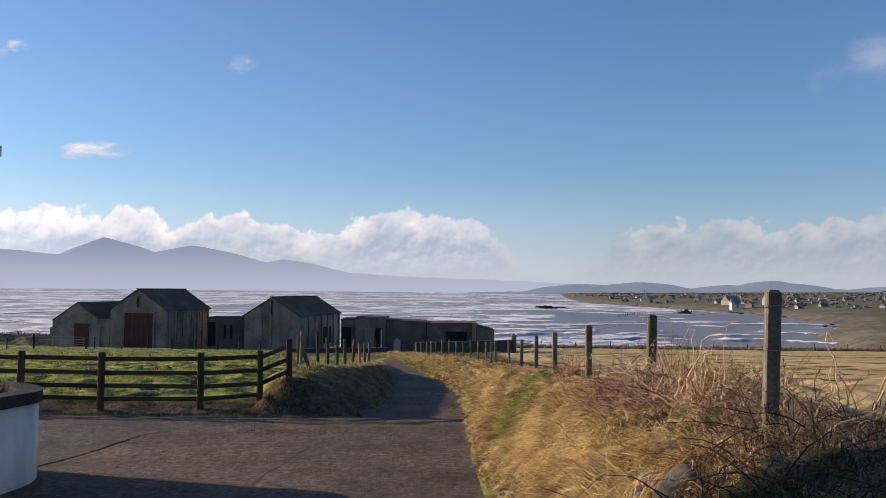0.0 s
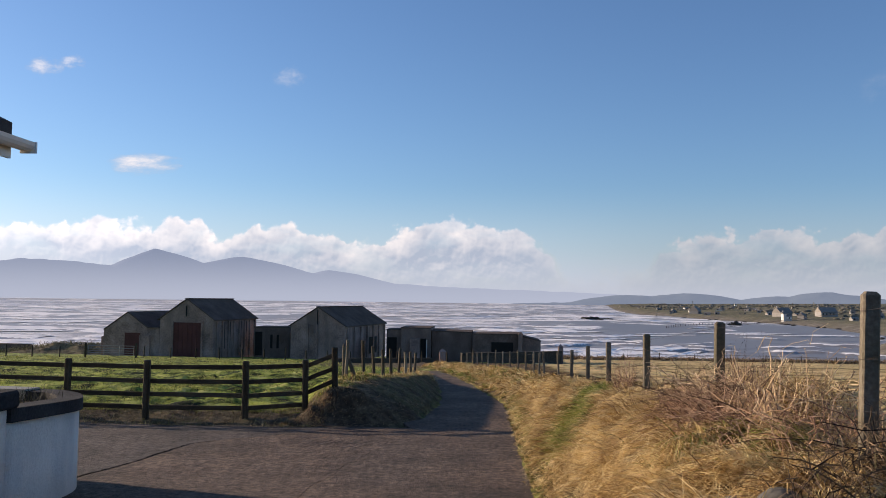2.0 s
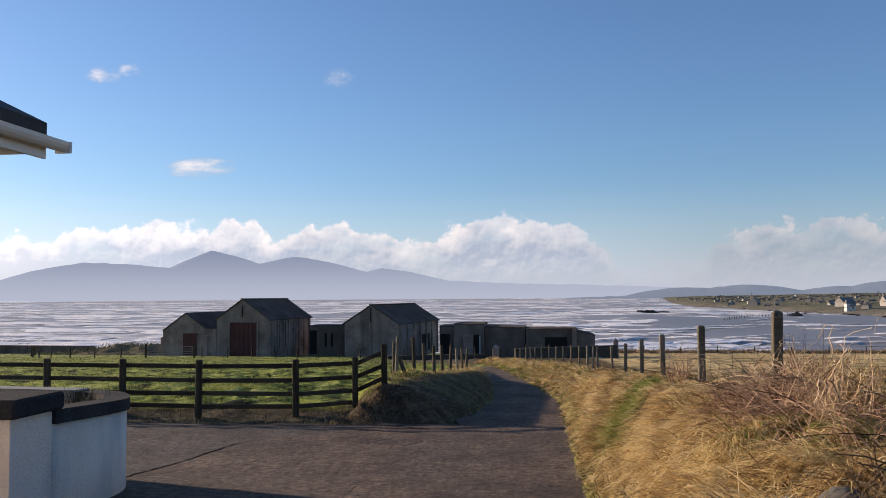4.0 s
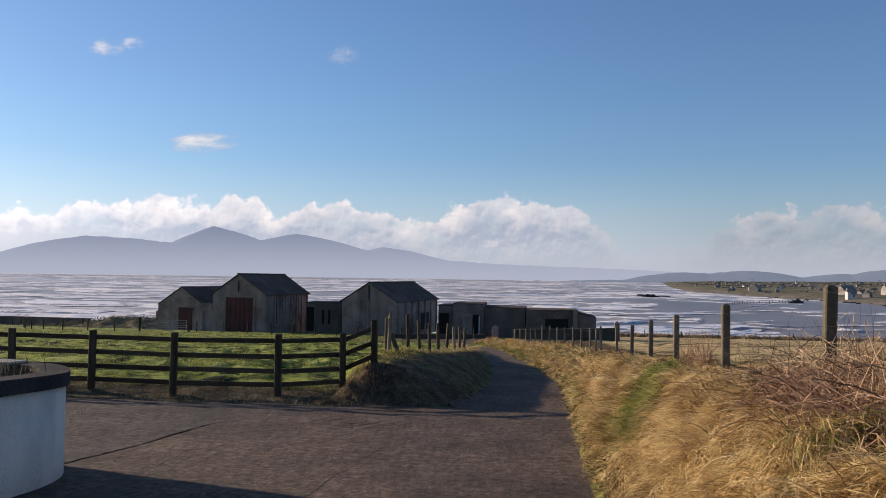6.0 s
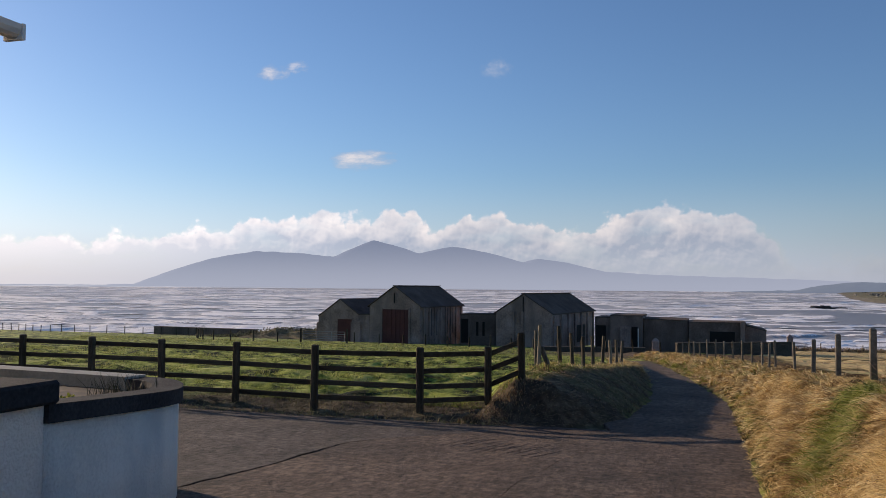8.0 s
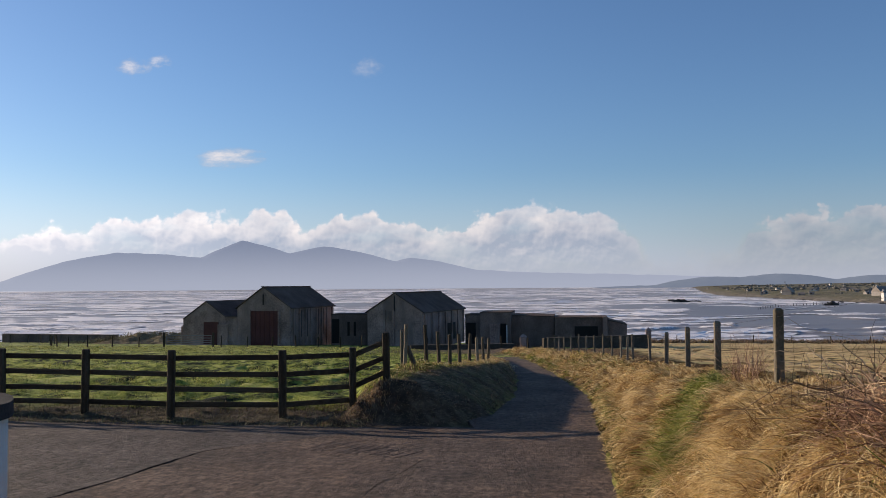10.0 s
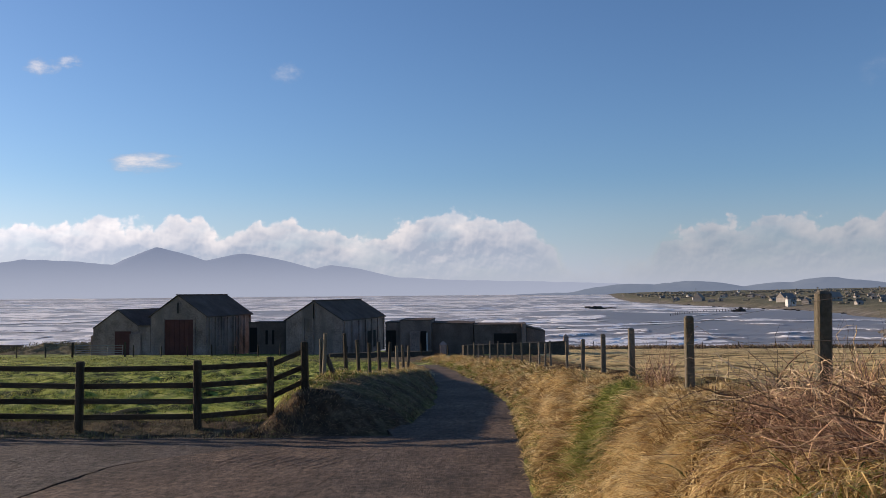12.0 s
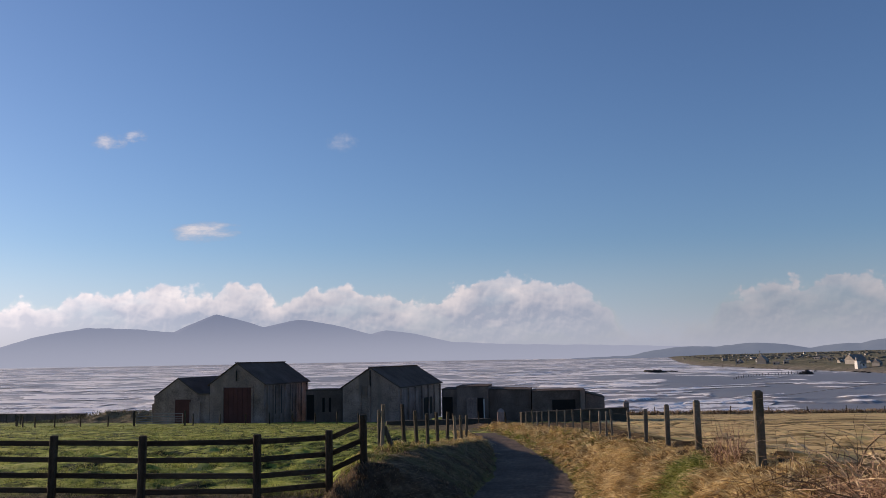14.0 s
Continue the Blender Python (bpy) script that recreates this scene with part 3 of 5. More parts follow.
SZ = SEA + near * 0.85 * hump * (0.2 + 0.8 * strength) * (1 - smooth01((R - 300) / 450)) + 0.3 * (fbm(SX * 0.05, SY * 0.2, 3, 8) - 0.5) * (1 - smooth01((R - 180) / 300))
sea_me = mesh_np("sea", np.stack([SX, SY, SZ], -1).reshape(-1, 3), grid_faces(nr, na)[:, ::-1], sea_material(), True)
lip = np.exp(-np.maximum(f_ - 0.06, 0) / (0.14 + 0.34 * fine_)) * smooth01((f_ - 0.03) / 0.06)
put_attr(sea_me, "foam", lip * strength * (0.7 + 0.6 * fine_))
put_attr(sea_me, "far", smooth01((R - 350) / 500) * (1 - 0.7 * smooth01((R - 2200) / 2000)))
put_attr(sea_me, "clear", 0.85 * bay + 0.25 * smooth01((SX / R + 0.1) * 4))
put_attr(sea_me, "spread", 0.12 + 0.5 * smooth01((0.1 - SX / R) * 1.6) * smooth01((620 - R) / 400) + 0.18 * smooth01((fbm(A * 9, np.log(R) * 6, 3, 47) - 0.3) / 0.4) - 0.3 * bay)
tagged(new("water", sea_me), "rough grey-blue sea with white breakers", "sea", kind="structure")


def breakers(count, seed):
    """Single breaking crests: a steep white lip over a grey face, tapering to both ends."""
    g = np.random.default_rng(seed)
    V, F, W = [], [], []
    seg, prof_ = 26, [(5.0, -0.3, 0.0), (1.6, 0.7, 0.2), (0.5, 0.97, 0.8), (0.0, 1.0, 1.0), (-0.4, 0.8, 1.0), (-0.9, 0.5, 0.9), (-1.6, 0.22, 0.7), (-3.2, 0.0, 0.5), (-6.0, -0.4, 0.1)]
    np_ = len(prof_)
    for _ in range(count):
        r = 1 / g.uniform(1 / 2600, 1 / 185) if g.random() < 0.6 else g.uniform(500, 2600)
        a_ = math.radians(g.uniform(-47, 26))
        x0, y0 = r * math.sin(a_), r * math.cos(a_)
        if y0 > 200 and x0 > float(shore_x(y0)) - 30 or y0 < 185:
            continue
        calm = 0.5 if x0 > 60 and y0 < 640 else 1.0
        if calm < 1 and g.random() < 0.45:
            continue
        L_ = g.uniform(9, 38) * (0.75 + r / 900)
        h = g.uniform(0.2, 0.5) * (0.75 + r / 1500) * calm
        t = g.normal(0.3 if x0 > -20 else 0.08, 0.16)
        s = np.linspace(-1, 1, seg)
        env = np.clip(1 - np.abs(s) ** 2.2, 0, 1) * (0.55 + 0.9 * vnoise(s * 4 + r, s * 0 + a_ * 50, 3.0)) * (0.7 + 0.3 * g.random())
        bend = g.normal(0, 0.1) * L_
        cx = x0 + s * L_ / 2 * math.cos(t)
        cy = y0 + s * L_ / 2 * math.sin(t) * 3.0 + bend * s * s + 1.6 * (vnoise(s * 6 + r, s * 0 + 3.0, 7.0) - 0.5)
        white = (vnoise(s * 5 + r * 3, s * 0 + 9.0, 5.0) * 1.5)
        rows = [np.stack([cx, cy + d * h * 3.4, SEA + 0.25 + h * env * u], 1) for d, u, w in prof_]
        V.append(np.stack(rows, 1).reshape(-1, 3))
        W.append(np.stack([np.clip(w * (0.55 + white) * (0.75 + 0.5 * g.random(seg)), 0, 1) * (env > 0.05) for d, u, w in prof_], 1).ravel())
        F.append(grid_faces(seg, np_)[:, ::-1] + (len(V) - 1) * seg * np_)
    me_ = mesh_np("breakers", np.vstack(V), np.vstack(F), bpy.data.materials["sea"], True)
    put_attr(me_, "foam", np.concatenate(W))
    return tagged(new("breakers", me_), "white breaking wave crests on the rough sea", "waves", kind="stuff")


breakers(620, 77)


# ---- mountains and far hills ----
def range_mesh(name, peaks, floor, y0, depth, x0, x1, material, label, nx=520, ny=24, rough=9.0):
    """A ridge as the envelope of rounded peaks: centre, height, reach to either side."""
    xx, yy = np.meshgrid(np.linspace(x0, x1, nx), np.linspace(0, 1, ny), indexing="ij")
    h = floor(xx)
    for c, top, wl, wr, pw in peaks:
        u = np.where(xx < c, (c - xx) / wl, (xx - c) / wr)
        h = np.maximum(h, top * np.clip(1 - u ** pw, 0, 1))
    h = h + rough * (fbm(xx * 0.016, yy * 3, 5, 13) - 0.5)
    prof = np.sin(np.clip(yy * 1.6, 0, 1) * math.pi / 2)
    z = SEA + 5 + h * prof * (1 - 0.25 * (fbm(xx * 0.006, yy * 4, 4, 17) - 0.5) * (1 - prof))
    # bent round the eye, so that all of it stays at one distance
    az_ = np.arctan2(xx, y0 + depth * 0.5)
    r = y0 + depth * yy
    z = 1.3 + (z - 6 - 1.3) * np.cos(az_)
    me_ = mesh_np(name, np.stack([r * np.sin(az_), r * np.cos(az_), z], -1).reshape(-1, 3), grid_faces(nx, ny), material, True)
    return tagged(new("backdrop", me_), label, "mountains", kind="structure")


M_MOUNT = mat("haze_glow_mountain", [(0.05, 0.055, 0.075), (0.07, 0.075, 0.1)], 0.002, 0.02, 1.0, 0.0, glow=0.0, spec=0.0)
M_HILL = mat("haze_glow_hill", [(0.05, 0.06, 0.065), (0.08, 0.09, 0.09)], 0.004, 0.03, 1.0, 0.0, spec=0.0)
# haze over mountains and hills is put into their emission colour
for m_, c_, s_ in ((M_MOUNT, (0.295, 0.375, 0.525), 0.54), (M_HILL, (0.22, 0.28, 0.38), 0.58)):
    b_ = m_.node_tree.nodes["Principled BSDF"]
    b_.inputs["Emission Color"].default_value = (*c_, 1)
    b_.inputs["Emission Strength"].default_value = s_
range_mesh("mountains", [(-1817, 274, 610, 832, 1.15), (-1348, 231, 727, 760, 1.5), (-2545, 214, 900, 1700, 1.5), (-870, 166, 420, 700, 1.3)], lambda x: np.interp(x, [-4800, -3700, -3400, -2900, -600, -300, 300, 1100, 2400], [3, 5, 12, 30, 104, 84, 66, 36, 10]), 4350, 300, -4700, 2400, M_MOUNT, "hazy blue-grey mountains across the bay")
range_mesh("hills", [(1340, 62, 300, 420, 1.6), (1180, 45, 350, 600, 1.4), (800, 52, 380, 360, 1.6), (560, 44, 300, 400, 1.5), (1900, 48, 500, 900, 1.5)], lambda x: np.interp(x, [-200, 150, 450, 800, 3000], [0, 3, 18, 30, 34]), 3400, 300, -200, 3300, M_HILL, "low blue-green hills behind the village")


# ---- clouds ----
def cloud_material(name, wisp=False, strength=1.0):
    m = bpy.data.materials.new(name)
    m.use_nodes = True
    n, l = m.node_tree.nodes, m.node_tree.links
    n.remove(n["Principled BSDF"])
    out = n["Material Output"]
    uv = n.new("ShaderNodeUVMap")
    sep = n.new("ShaderNodeSeparateXYZ")
    l.new(uv.outputs[0], sep.inputs[0])

    def mth(op, p, q=0.0, r=None, clamp=False):
        x = n.new("ShaderNodeMath")
        x.operation, x.use_clamp = op, clamp
        for i, s in enumerate((p, q) if r is None else (p, q, r)):
            if isinstance(s, (int, float)):
                x.inputs[i].default_value = s
            else:
                l.new(s, x.inputs[i])
        return x.outputs[0]

    def nz(sx, sy, off, detail=8, rough=0.58):
        mp = n.new("ShaderNodeMapping")
        mp.inputs["Scale"].default_value = (sx, sy, 1)
        mp.inputs["Location"].default_value = off
        l.new(uv.outputs[0], mp.inputs["Vector"])
        t = n.new("ShaderNodeTexNoise")
        t.inputs["Scale"].default_value, t.inputs["Detail"].default_value, t.inputs["Roughness"].default_value = 1.0, detail, rough
        l.new(mp.outputs[0], t.inputs["Vector"])
        return t.outputs["Fac"]

    def rng(v, a_, b_, c_=0.0, d_=1.0):
        r = n.new("ShaderNodeMapRange")
        r.interpolation_type = "SMOOTHSTEP"
        for k, s in zip(("From Min", "From Max", "To Min", "To Max"), (a_, b_, c_, d_)):
            r.inputs[k].default_value = s
        l.new(v, r.inputs["Value"])
        return r.outputs[0]

    u, v = sep.outputs[0], sep.outputs[1]
    if wisp:
        r2 = mth("ADD", mth("MULTIPLY", u, u), mth("MULTIPLY", v, v))
        d = mth("SUBTRACT", mth("ADD", mth("MULTIPLY", nz(1.3, 1.3, (strength * 40, 3, 0)), 1.7), -0.38), r2)
        alpha = mth("MULTIPLY", rng(d, 0.0, 0.75), strength)
        tone = rng(d, 0.0, 0.8)
    else:
        prof = n.new("ShaderNodeFloatCurve")
        l.new(mth("MULTIPLY_ADD", u, 0.01, 0.5), prof.inputs["Value"])
        cv = prof.mapping.curves[0]
        pts = [(-50, 3.2), (-36.5, 3.3), (-33.5, 3.8), (-30.6, 4.3), (-25.5, 4.8), (-20.1, 5.1), (-17.9, 4.5), (-14.6, 5.1), (-10.8, 4.4), (-8.5, 3.8), (-6.6, 4.7), (-4, 5.6), (-1, 5.3), (1.3, 5.0), (3.8, 3.6), (6.5, 2.0), (9.4, 2.5), (11.1, 3.9), (13.1, 4.6), (18, 4.9), (21, 4.5), (26, 5.0), (50, 5.0)]
        cv.points[0].location, cv.points[1].location = (pts[0][0] * 0.01 + 0.5, pts[0][1] / 8), (pts[-1][0] * 0.01 + 0.5, pts[-1][1] / 8)
        for p in pts[1:-1]:
            cv.points.new(p[0] * 0.01 + 0.5, p[1] / 8)
        prof.mapping.update()
        top = mth("MULTIPLY", prof.outputs[0], 8.0)
        def billow(dx, dy):
            """Rounded heads: the inverse of the distance to scattered centres, at three sizes."""
            mp = n.new("ShaderNodeMapping")
            mp.inputs["Location"].default_value = (3.1 + dx, 1.7 + dy, 0)
            l.new(uv.outputs[0], mp.inputs["Vector"])
            warp = n.new("ShaderNodeTexNoise")
            warp.inputs["Scale"].default_value, warp.inputs["Detail"].default_value = 0.7, 4
            l.new(mp.outputs[0], warp.inputs["Vector"])
            vm = n.new("ShaderNodeVectorMath")
            vm.operation = "MULTIPLY_ADD"
            l.new(warp.outputs["Color"], vm.inputs[0])
            vm.inputs[1].default_value = (1.1, 1.1, 0)
            l.new(mp.outputs[0], vm.inputs[2])
            t = n.new("ShaderNodeTexVoronoi")
            t.voronoi_dimensions, t.feature = "2D", "SMOOTH_F1"
            for k, v_ in zip(("Scale", "Detail", "Roughness", "Lacunarity", "Smoothness"), (0.5, 2.0, 0.45, 2.3, 0.35)):
                t.inputs[k].default_value = v_
            l.new(vm.outputs[0], t.inputs["Vector"])
            return mth("MULTIPLY_ADD", t.outputs["Distance"], -1.25, 1.0)

        puff = mth("ADD", mth("MULTIPLY", billow(0, 0), 0.45), mth("MULTIPLY", nz(0.46, 0.6, (3.1, 1.7, 0), 8, 0.54), 0.8))
        lit = mth("ADD", mth("MULTIPLY", billow(0.1, -0.16), 0.45), mth("MULTIPLY", nz(0.46, 0.6, (3.2, 1.55, 0), 7, 0.5), 0.8))
        body = nz(0.2, 0.5, (9, 4, 0), 5)
        d = mth("SUBTRACT", mth("ADD", top, mth("MULTIPLY", mth("SUBTRACT", puff, 0.52), 2.2)), v)
        soft = mth("MULTIPLY", rng(mth("MULTIPLY", d, mth("MAXIMUM", rng(u, 0, 6, 1.0, 0.35), rng(u, 9, 13, 0.0, 1.0))), -0.05, 0.5), rng(u, -1, 7, 1.0, 0.85))
        alpha_c = mth("MULTIPLY", mth("MULTIPLY", soft, rng(body, 0.3, 0.55, 0.75, 0.97)), rng(v, -0.5, 3.0, 0.65, 1.0))
        # sunlit tops, grey bodies and the brighter sun side are put into the emission
        rim = rng(d, 0.1, 2.2, 1.0, 0.12)
        tone = mth("ADD", mth("MULTIPLY", rim, 0.8), mth("MULTIPLY", mth("SUBTRACT", puff, lit), 1.5), None, True)
        tone = mth("MULTIPLY", tone, mth("MAXIMUM", rng(u, -2, 5, 1.0, 0.5), rng(u, 9, 13, 0.0, 0.85)))
        tone = mth("MAXIMUM", tone, rng(u, -22, -48, 0.0, 0.8))
        # horizon haze is put into this sheet's cover and glow too
        haze = rng(v, 8.0, 0.0, 0.0, 0.7)
        alpha = mth("MAXIMUM", alpha_c, haze)
    ramp = n.new("ShaderNodeValToRGB")
    l.new(tone, ramp.inputs[0])
    ramp.color_ramp.elements[0].color = (0.3, 0.37, 0.47, 1)
    ramp.color_ramp.elements[1].color = (0.74, 0.74, 0.74, 1)
    colour = ramp.outputs[0]
    if not wisp:
        hz = n.new("ShaderNodeMix")
        hz.data_type = "RGBA"
        l.new(alpha_c, hz.inputs["Factor"])
        hz.inputs["A"].default_value = (0.41, 0.51, 0.66, 1)
        l.new(colour, hz.inputs["B"])
        colour = hz.outputs["Result"]
    em, tr, mx = n.new("ShaderNodeEmission"), n.new("ShaderNodeBsdfTransparent"), n.new("ShaderNodeMixShader")
    if not wisp:
        l.new(mth("MULTIPLY", rng(u, 0, 14, 1.0, 0.77), rng(u, -8, -40, 1.0, 1.4)), em.inputs[1])
    l.new(colour, em.inputs[0])
    l.new(alpha, mx.inputs[0])
    l.new(tr.outputs[0], mx.inputs[1])
    l.new(em.outputs[0], mx.inputs[2])
    l.new(mx.outputs[0], out.inputs[0])
    return m


def sky_patch(name, az0, az1, el0, el1, r, material, label, nx, ny, local=False):
    u, v = np.meshgrid(np.linspace(0, 1, nx), np.linspace(0, 1, ny), indexing="ij")
    a_, e_ = np.radians(az0 + (az1 - az0) * u), np.radians(el0 + (el1 - el0) * v)
    P = np.stack([r * np.sin(a_), r * np.cos(a_), 1.3 + r * np.tan(e_)], -1).reshape(-1, 3)
    f_ = grid_faces(nx, ny)
    me_ = mesh_np(name, P, f_, material, True)
    lay = me_.uv_layers.new(name="UVMap")
    uu = (u * 2 - 1 if local else az0 + (az1 - az0) * u).ravel()
    vv = (v * 2 - 1 if local else el0 + (el1 - el0) * v).ravel()
    loops = np.zeros(len(me_.loops), np.int32)
    me_.loops.foreach_get("vertex_index", loops)
    lay.data.foreach_set("uv", np.stack([uu[loops], vv[loops]], 1).astype(np.float32).ravel())
    ob = tagged(new("backdrop", me_), label, "clouds", kind="structure")
    ob.visible_shadow = False
    return ob


# an added see-through sheet whose pale glow stands in for sea haze
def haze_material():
    m = bpy.data.materials.new("glowing_haze_sheet")
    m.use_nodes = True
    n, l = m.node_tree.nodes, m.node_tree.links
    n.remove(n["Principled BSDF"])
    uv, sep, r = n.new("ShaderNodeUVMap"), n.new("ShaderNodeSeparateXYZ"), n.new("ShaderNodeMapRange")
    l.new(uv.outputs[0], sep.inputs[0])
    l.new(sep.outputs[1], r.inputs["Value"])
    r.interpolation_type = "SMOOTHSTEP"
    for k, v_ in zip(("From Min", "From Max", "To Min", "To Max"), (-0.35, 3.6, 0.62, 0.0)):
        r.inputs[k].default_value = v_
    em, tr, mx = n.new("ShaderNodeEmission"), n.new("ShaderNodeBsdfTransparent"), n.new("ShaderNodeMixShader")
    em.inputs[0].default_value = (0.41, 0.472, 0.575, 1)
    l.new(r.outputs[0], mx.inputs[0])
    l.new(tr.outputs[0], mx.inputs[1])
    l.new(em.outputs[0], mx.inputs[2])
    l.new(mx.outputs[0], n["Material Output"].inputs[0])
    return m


sky_patch("haze", -50, 50, -0.35, 3.6, 3800, haze_material(), "added glowing sheet of pale sea haze before the mountains", 60, 6)
sky_patch("clouds", -50, 50, -0.2, 10, 4760, cloud_material("cumulus"), "low bank of grey and white cumulus over the horizon", 120, 12)
for az_, el_, w_, h_, s_ in ((-22.7, 8.3, 3.3, 1.15, 0.9), (-13.8, 14.2, 1.7, 1.3, 0.28), (-28.7, 13.7, 1.6, 1.0, 0.65), (-27.2, 14.2, 1.2, 0.7, 0.45), (26.0, 13.6, 4.6, 3.2, 0.2)):
    sky_patch("cloud", az_ - w_, az_ + w_, el_ - h_, el_ + h_, 4740, cloud_material("wisp", True, s_), "small thin white wisp of cloud", 8, 8, True)


# ---- farm sheds ----
AX = Vector((0.139, 0.99, 0))
PX = Vector((0.99, -0.139, 0))


def at_shed(o, along, up, away=0.0):
    return Vector(o) + PX * along + AX * away + Vector((0, 0, up))


def gable_shed(o, w, eave, apex, length, wall_label, label, doors=(), pilasters=8):
    """A gabled shed: o is its right front foot, w its width to the left, lengths in metres above the ground at o."""
    shed = empty("shed", o, label, "shed")
    back = Matrix.Translation(-Vector(o))
    t = 0.3

    def put(name, bm, m, parent=shed, lab=""):
        bm.transform(back)
        return part(name, bm, m, parent, lab)

    outline = [at_shed(o, -w, -0.5), at_shed(o, -w, eave), at_shed(o, -w / 2, apex), at_shed(o, 0, eave), at_shed(o, 0, -0.5)]
    front = extrude_poly(outline, AX * t)
    fw = put("wall", front, M_RENDER, shed, wall_label)
    put("wall", extrude_poly([p + AX * (length - t) for p in outline], AX * t), M_RENDER)
    for s0, s1 in ((-t, 0), (-w, -w + t)):
        put("wall", extrude_poly([at_shed(o, s0, -0.5, t), at_shed(o, s1, -0.5, t), at_shed(o, s1, eave - 0.02, t), at_shed(o, s0, eave - 0.02, t)], AX * (length - 2 * t)), M_RENDER)
    k = (apex - eave) / (w / 2)
    for s in (-1, 1):
        e0 = at_shed(o, 0.25 if s > 0 else -w - 0.25, eave - 0.25 * k + 0.03, -0.12)
        r0 = at_shed(o, -w / 2, apex + 0.03, -0.12)
        put("roof", extrude_poly([e0, r0, r0 + Vector((0, 0, 0.1)), e0 + Vector((0, 0, 0.1))], AX * (length + 0.24)), M_ROOF, shed, "dark corrugated sheet roof slope")
    put("ridge_cap", beam(at_shed(o, -w / 2, apex + 0.12, -0.14), at_shed(o, -w / 2, apex + 0.12, length + 0.14), 0.4, 0.08), M_ROOF)
    for i in range(pilasters):
        a_ = 0.6 + (length - 1.2) * i / (pilasters - 1)
        put("pilaster", extrude_poly([at_shed(o, -0.02, -0.5, a_), at_shed(o, 0.14, -0.5, a_), at_shed(o, 0.14, eave - 0.2, a_), at_shed(o, -0.02, eave - 0.2, a_)], AX * 0.35), M_RENDER)
        # near-black strips stand for the shade beside the pilasters
        if i in (1, 2, 4, 5) and pilasters == 8:
            put("shade_strip", extrude_poly([at_shed(o, -0.02, 0.8, a_ + 0.4), at_shed(o, 0.02, 0.8, a_ + 0.4), at_shed(o, 0.02, eave - 0.3, a_ + 0.4), at_shed(o, -0.02, eave - 0.3, a_ + 0.4)], AX * 0.35), M_DARK)
    for x0, x1, z0, z1, m_, lab in doors:
        d = put("door", extrude_poly([at_shed(o, x0, z0, -0.05), at_shed(o, x1, z0, -0.05), at_shed(o, x1, z1, -0.05), at_shed(o, x0, z1, -0.05)], AX * 0.1), m_, shed, lab)
        for i in range(1, 6):
            xx = x0 + (x1 - x0) * i / 6
            put("batten", extrude_poly([at_shed(o, xx - 0.03, z0, -0.09), at_shed(o, xx + 0.03, z0, -0.09), at_shed(o, xx + 0.03, z1, -0.09), at_shed(o, xx - 0.03, z1, -0.09)], AX * 0.06), m_, d)
        for xx in (x0 - 0.2, x1):
            put("door_pier", extrude_poly([at_shed(o, xx, -0.3, -0.16), at_shed(o, xx + 0.2, -0.3, -0.16), at_shed(o, xx + 0.2, z1 + 0.1, -0.16), at_shed(o, xx, z1 + 0.1, -0.16)], AX * 0.2), M_RENDER)
    return shed, put


S1 = (-29.5, 90, -5.05)
shed1, put1 = gable_shed(S1, 6.2, 4.0, 6.1, 11, "stained grey cement gable wall", "large grey rendered farm shed with red sliding door", [(-4.55, -1.35, 0.0, 3.65, M_RED, "faded red sliding door")])
put1("pipe", tube([at_shed(S1, -3.1, 5.4, -0.08), at_shed(S1, -3.1, 4.3, -0.08)], 0.06), M_DARK)
S2 = (-15.45, 90, -5.05)
shed2, put2 = gable_shed(S2, 6.0, 3.5, 5.4, 16, "stained grey cement gable wall", "grey rendered farm shed with dark sheet roof", [(-4.0, -3.2, 2.6, 3.6, M_RENDER, "boarded loft hatch")], 7)
put2("opening", extrude_poly([at_shed(S2, 0.02, 0.1, 9.0), at_shed(S2, 0.05, 0.1, 9.0), at_shed(S2, 0.05, 2.0, 9.0), at_shed(S2, 0.02, 2.0, 9.0)], AX * 3.2), M_DARK, shed2, "dark open doorway")
put2("pipe", tube([at_shed(S2, -3.0, 5.2, -0.08), at_shed(S2, -3.0, 3.6, -0.08)], 0.06), M_DARK)

# the lean-to beside the large shed
L1 = (-35.66, 90.87, -5.05)
lean = empty("shed", L1, "lower grey lean-to shed with dark red door", "shed")


def put_lean(name, bm, m, lab="", parent=lean):
    bm.transform(Matrix.Translation(-Vector(L1)))
    return part(name, bm, m, parent, lab)


prof = [at_shed(L1, -6.6, -0.5), at_shed(L1, -6.6, 2.7), at_shed(L1, -3.75, 4.62), at_shed(L1, -1.35, 2.96), at_shed(L1, -0.02, 2.96), at_shed(L1, -0.02, -0.5)]
put_lean("wall", extrude_poly(prof, AX * 9), M_RENDER)
UPZ = Vector((0, 0, 1))
for p, q in ((1, 2), (2, 3), (3, 4)):
    put_lean("roof", extrude_poly([prof[p] + UPZ * 0.01 - AX * 0.1, prof[q] + UPZ * 0.01 - AX * 0.1, prof[q] + UPZ * 0.11 - AX * 0.1, prof[p] + UPZ * 0.11 - AX * 0.1], AX * 9.2), M_ROOF)
put_lean("door", extrude_poly([at_shed(L1, -4.05, 0, -0.06), at_shed(L1, -2.25, 0, -0.06), at_shed(L1, -2.25, 2.45, -0.06), at_shed(L1, -4.05, 2.45, -0.06)], AX * 0.1), M_RED, "dark red plank door")
put_lean("lintel", extrude_poly([at_shed(L1, -4.2, 2.46, -0.08), at_shed(L1, -2.1, 2.46, -0.08), at_shed(L1, -2.1, 2.66, -0.08), at_shed(L1, -4.2, 2.66, -0.08)], AX * 0.2), M_RENDER)
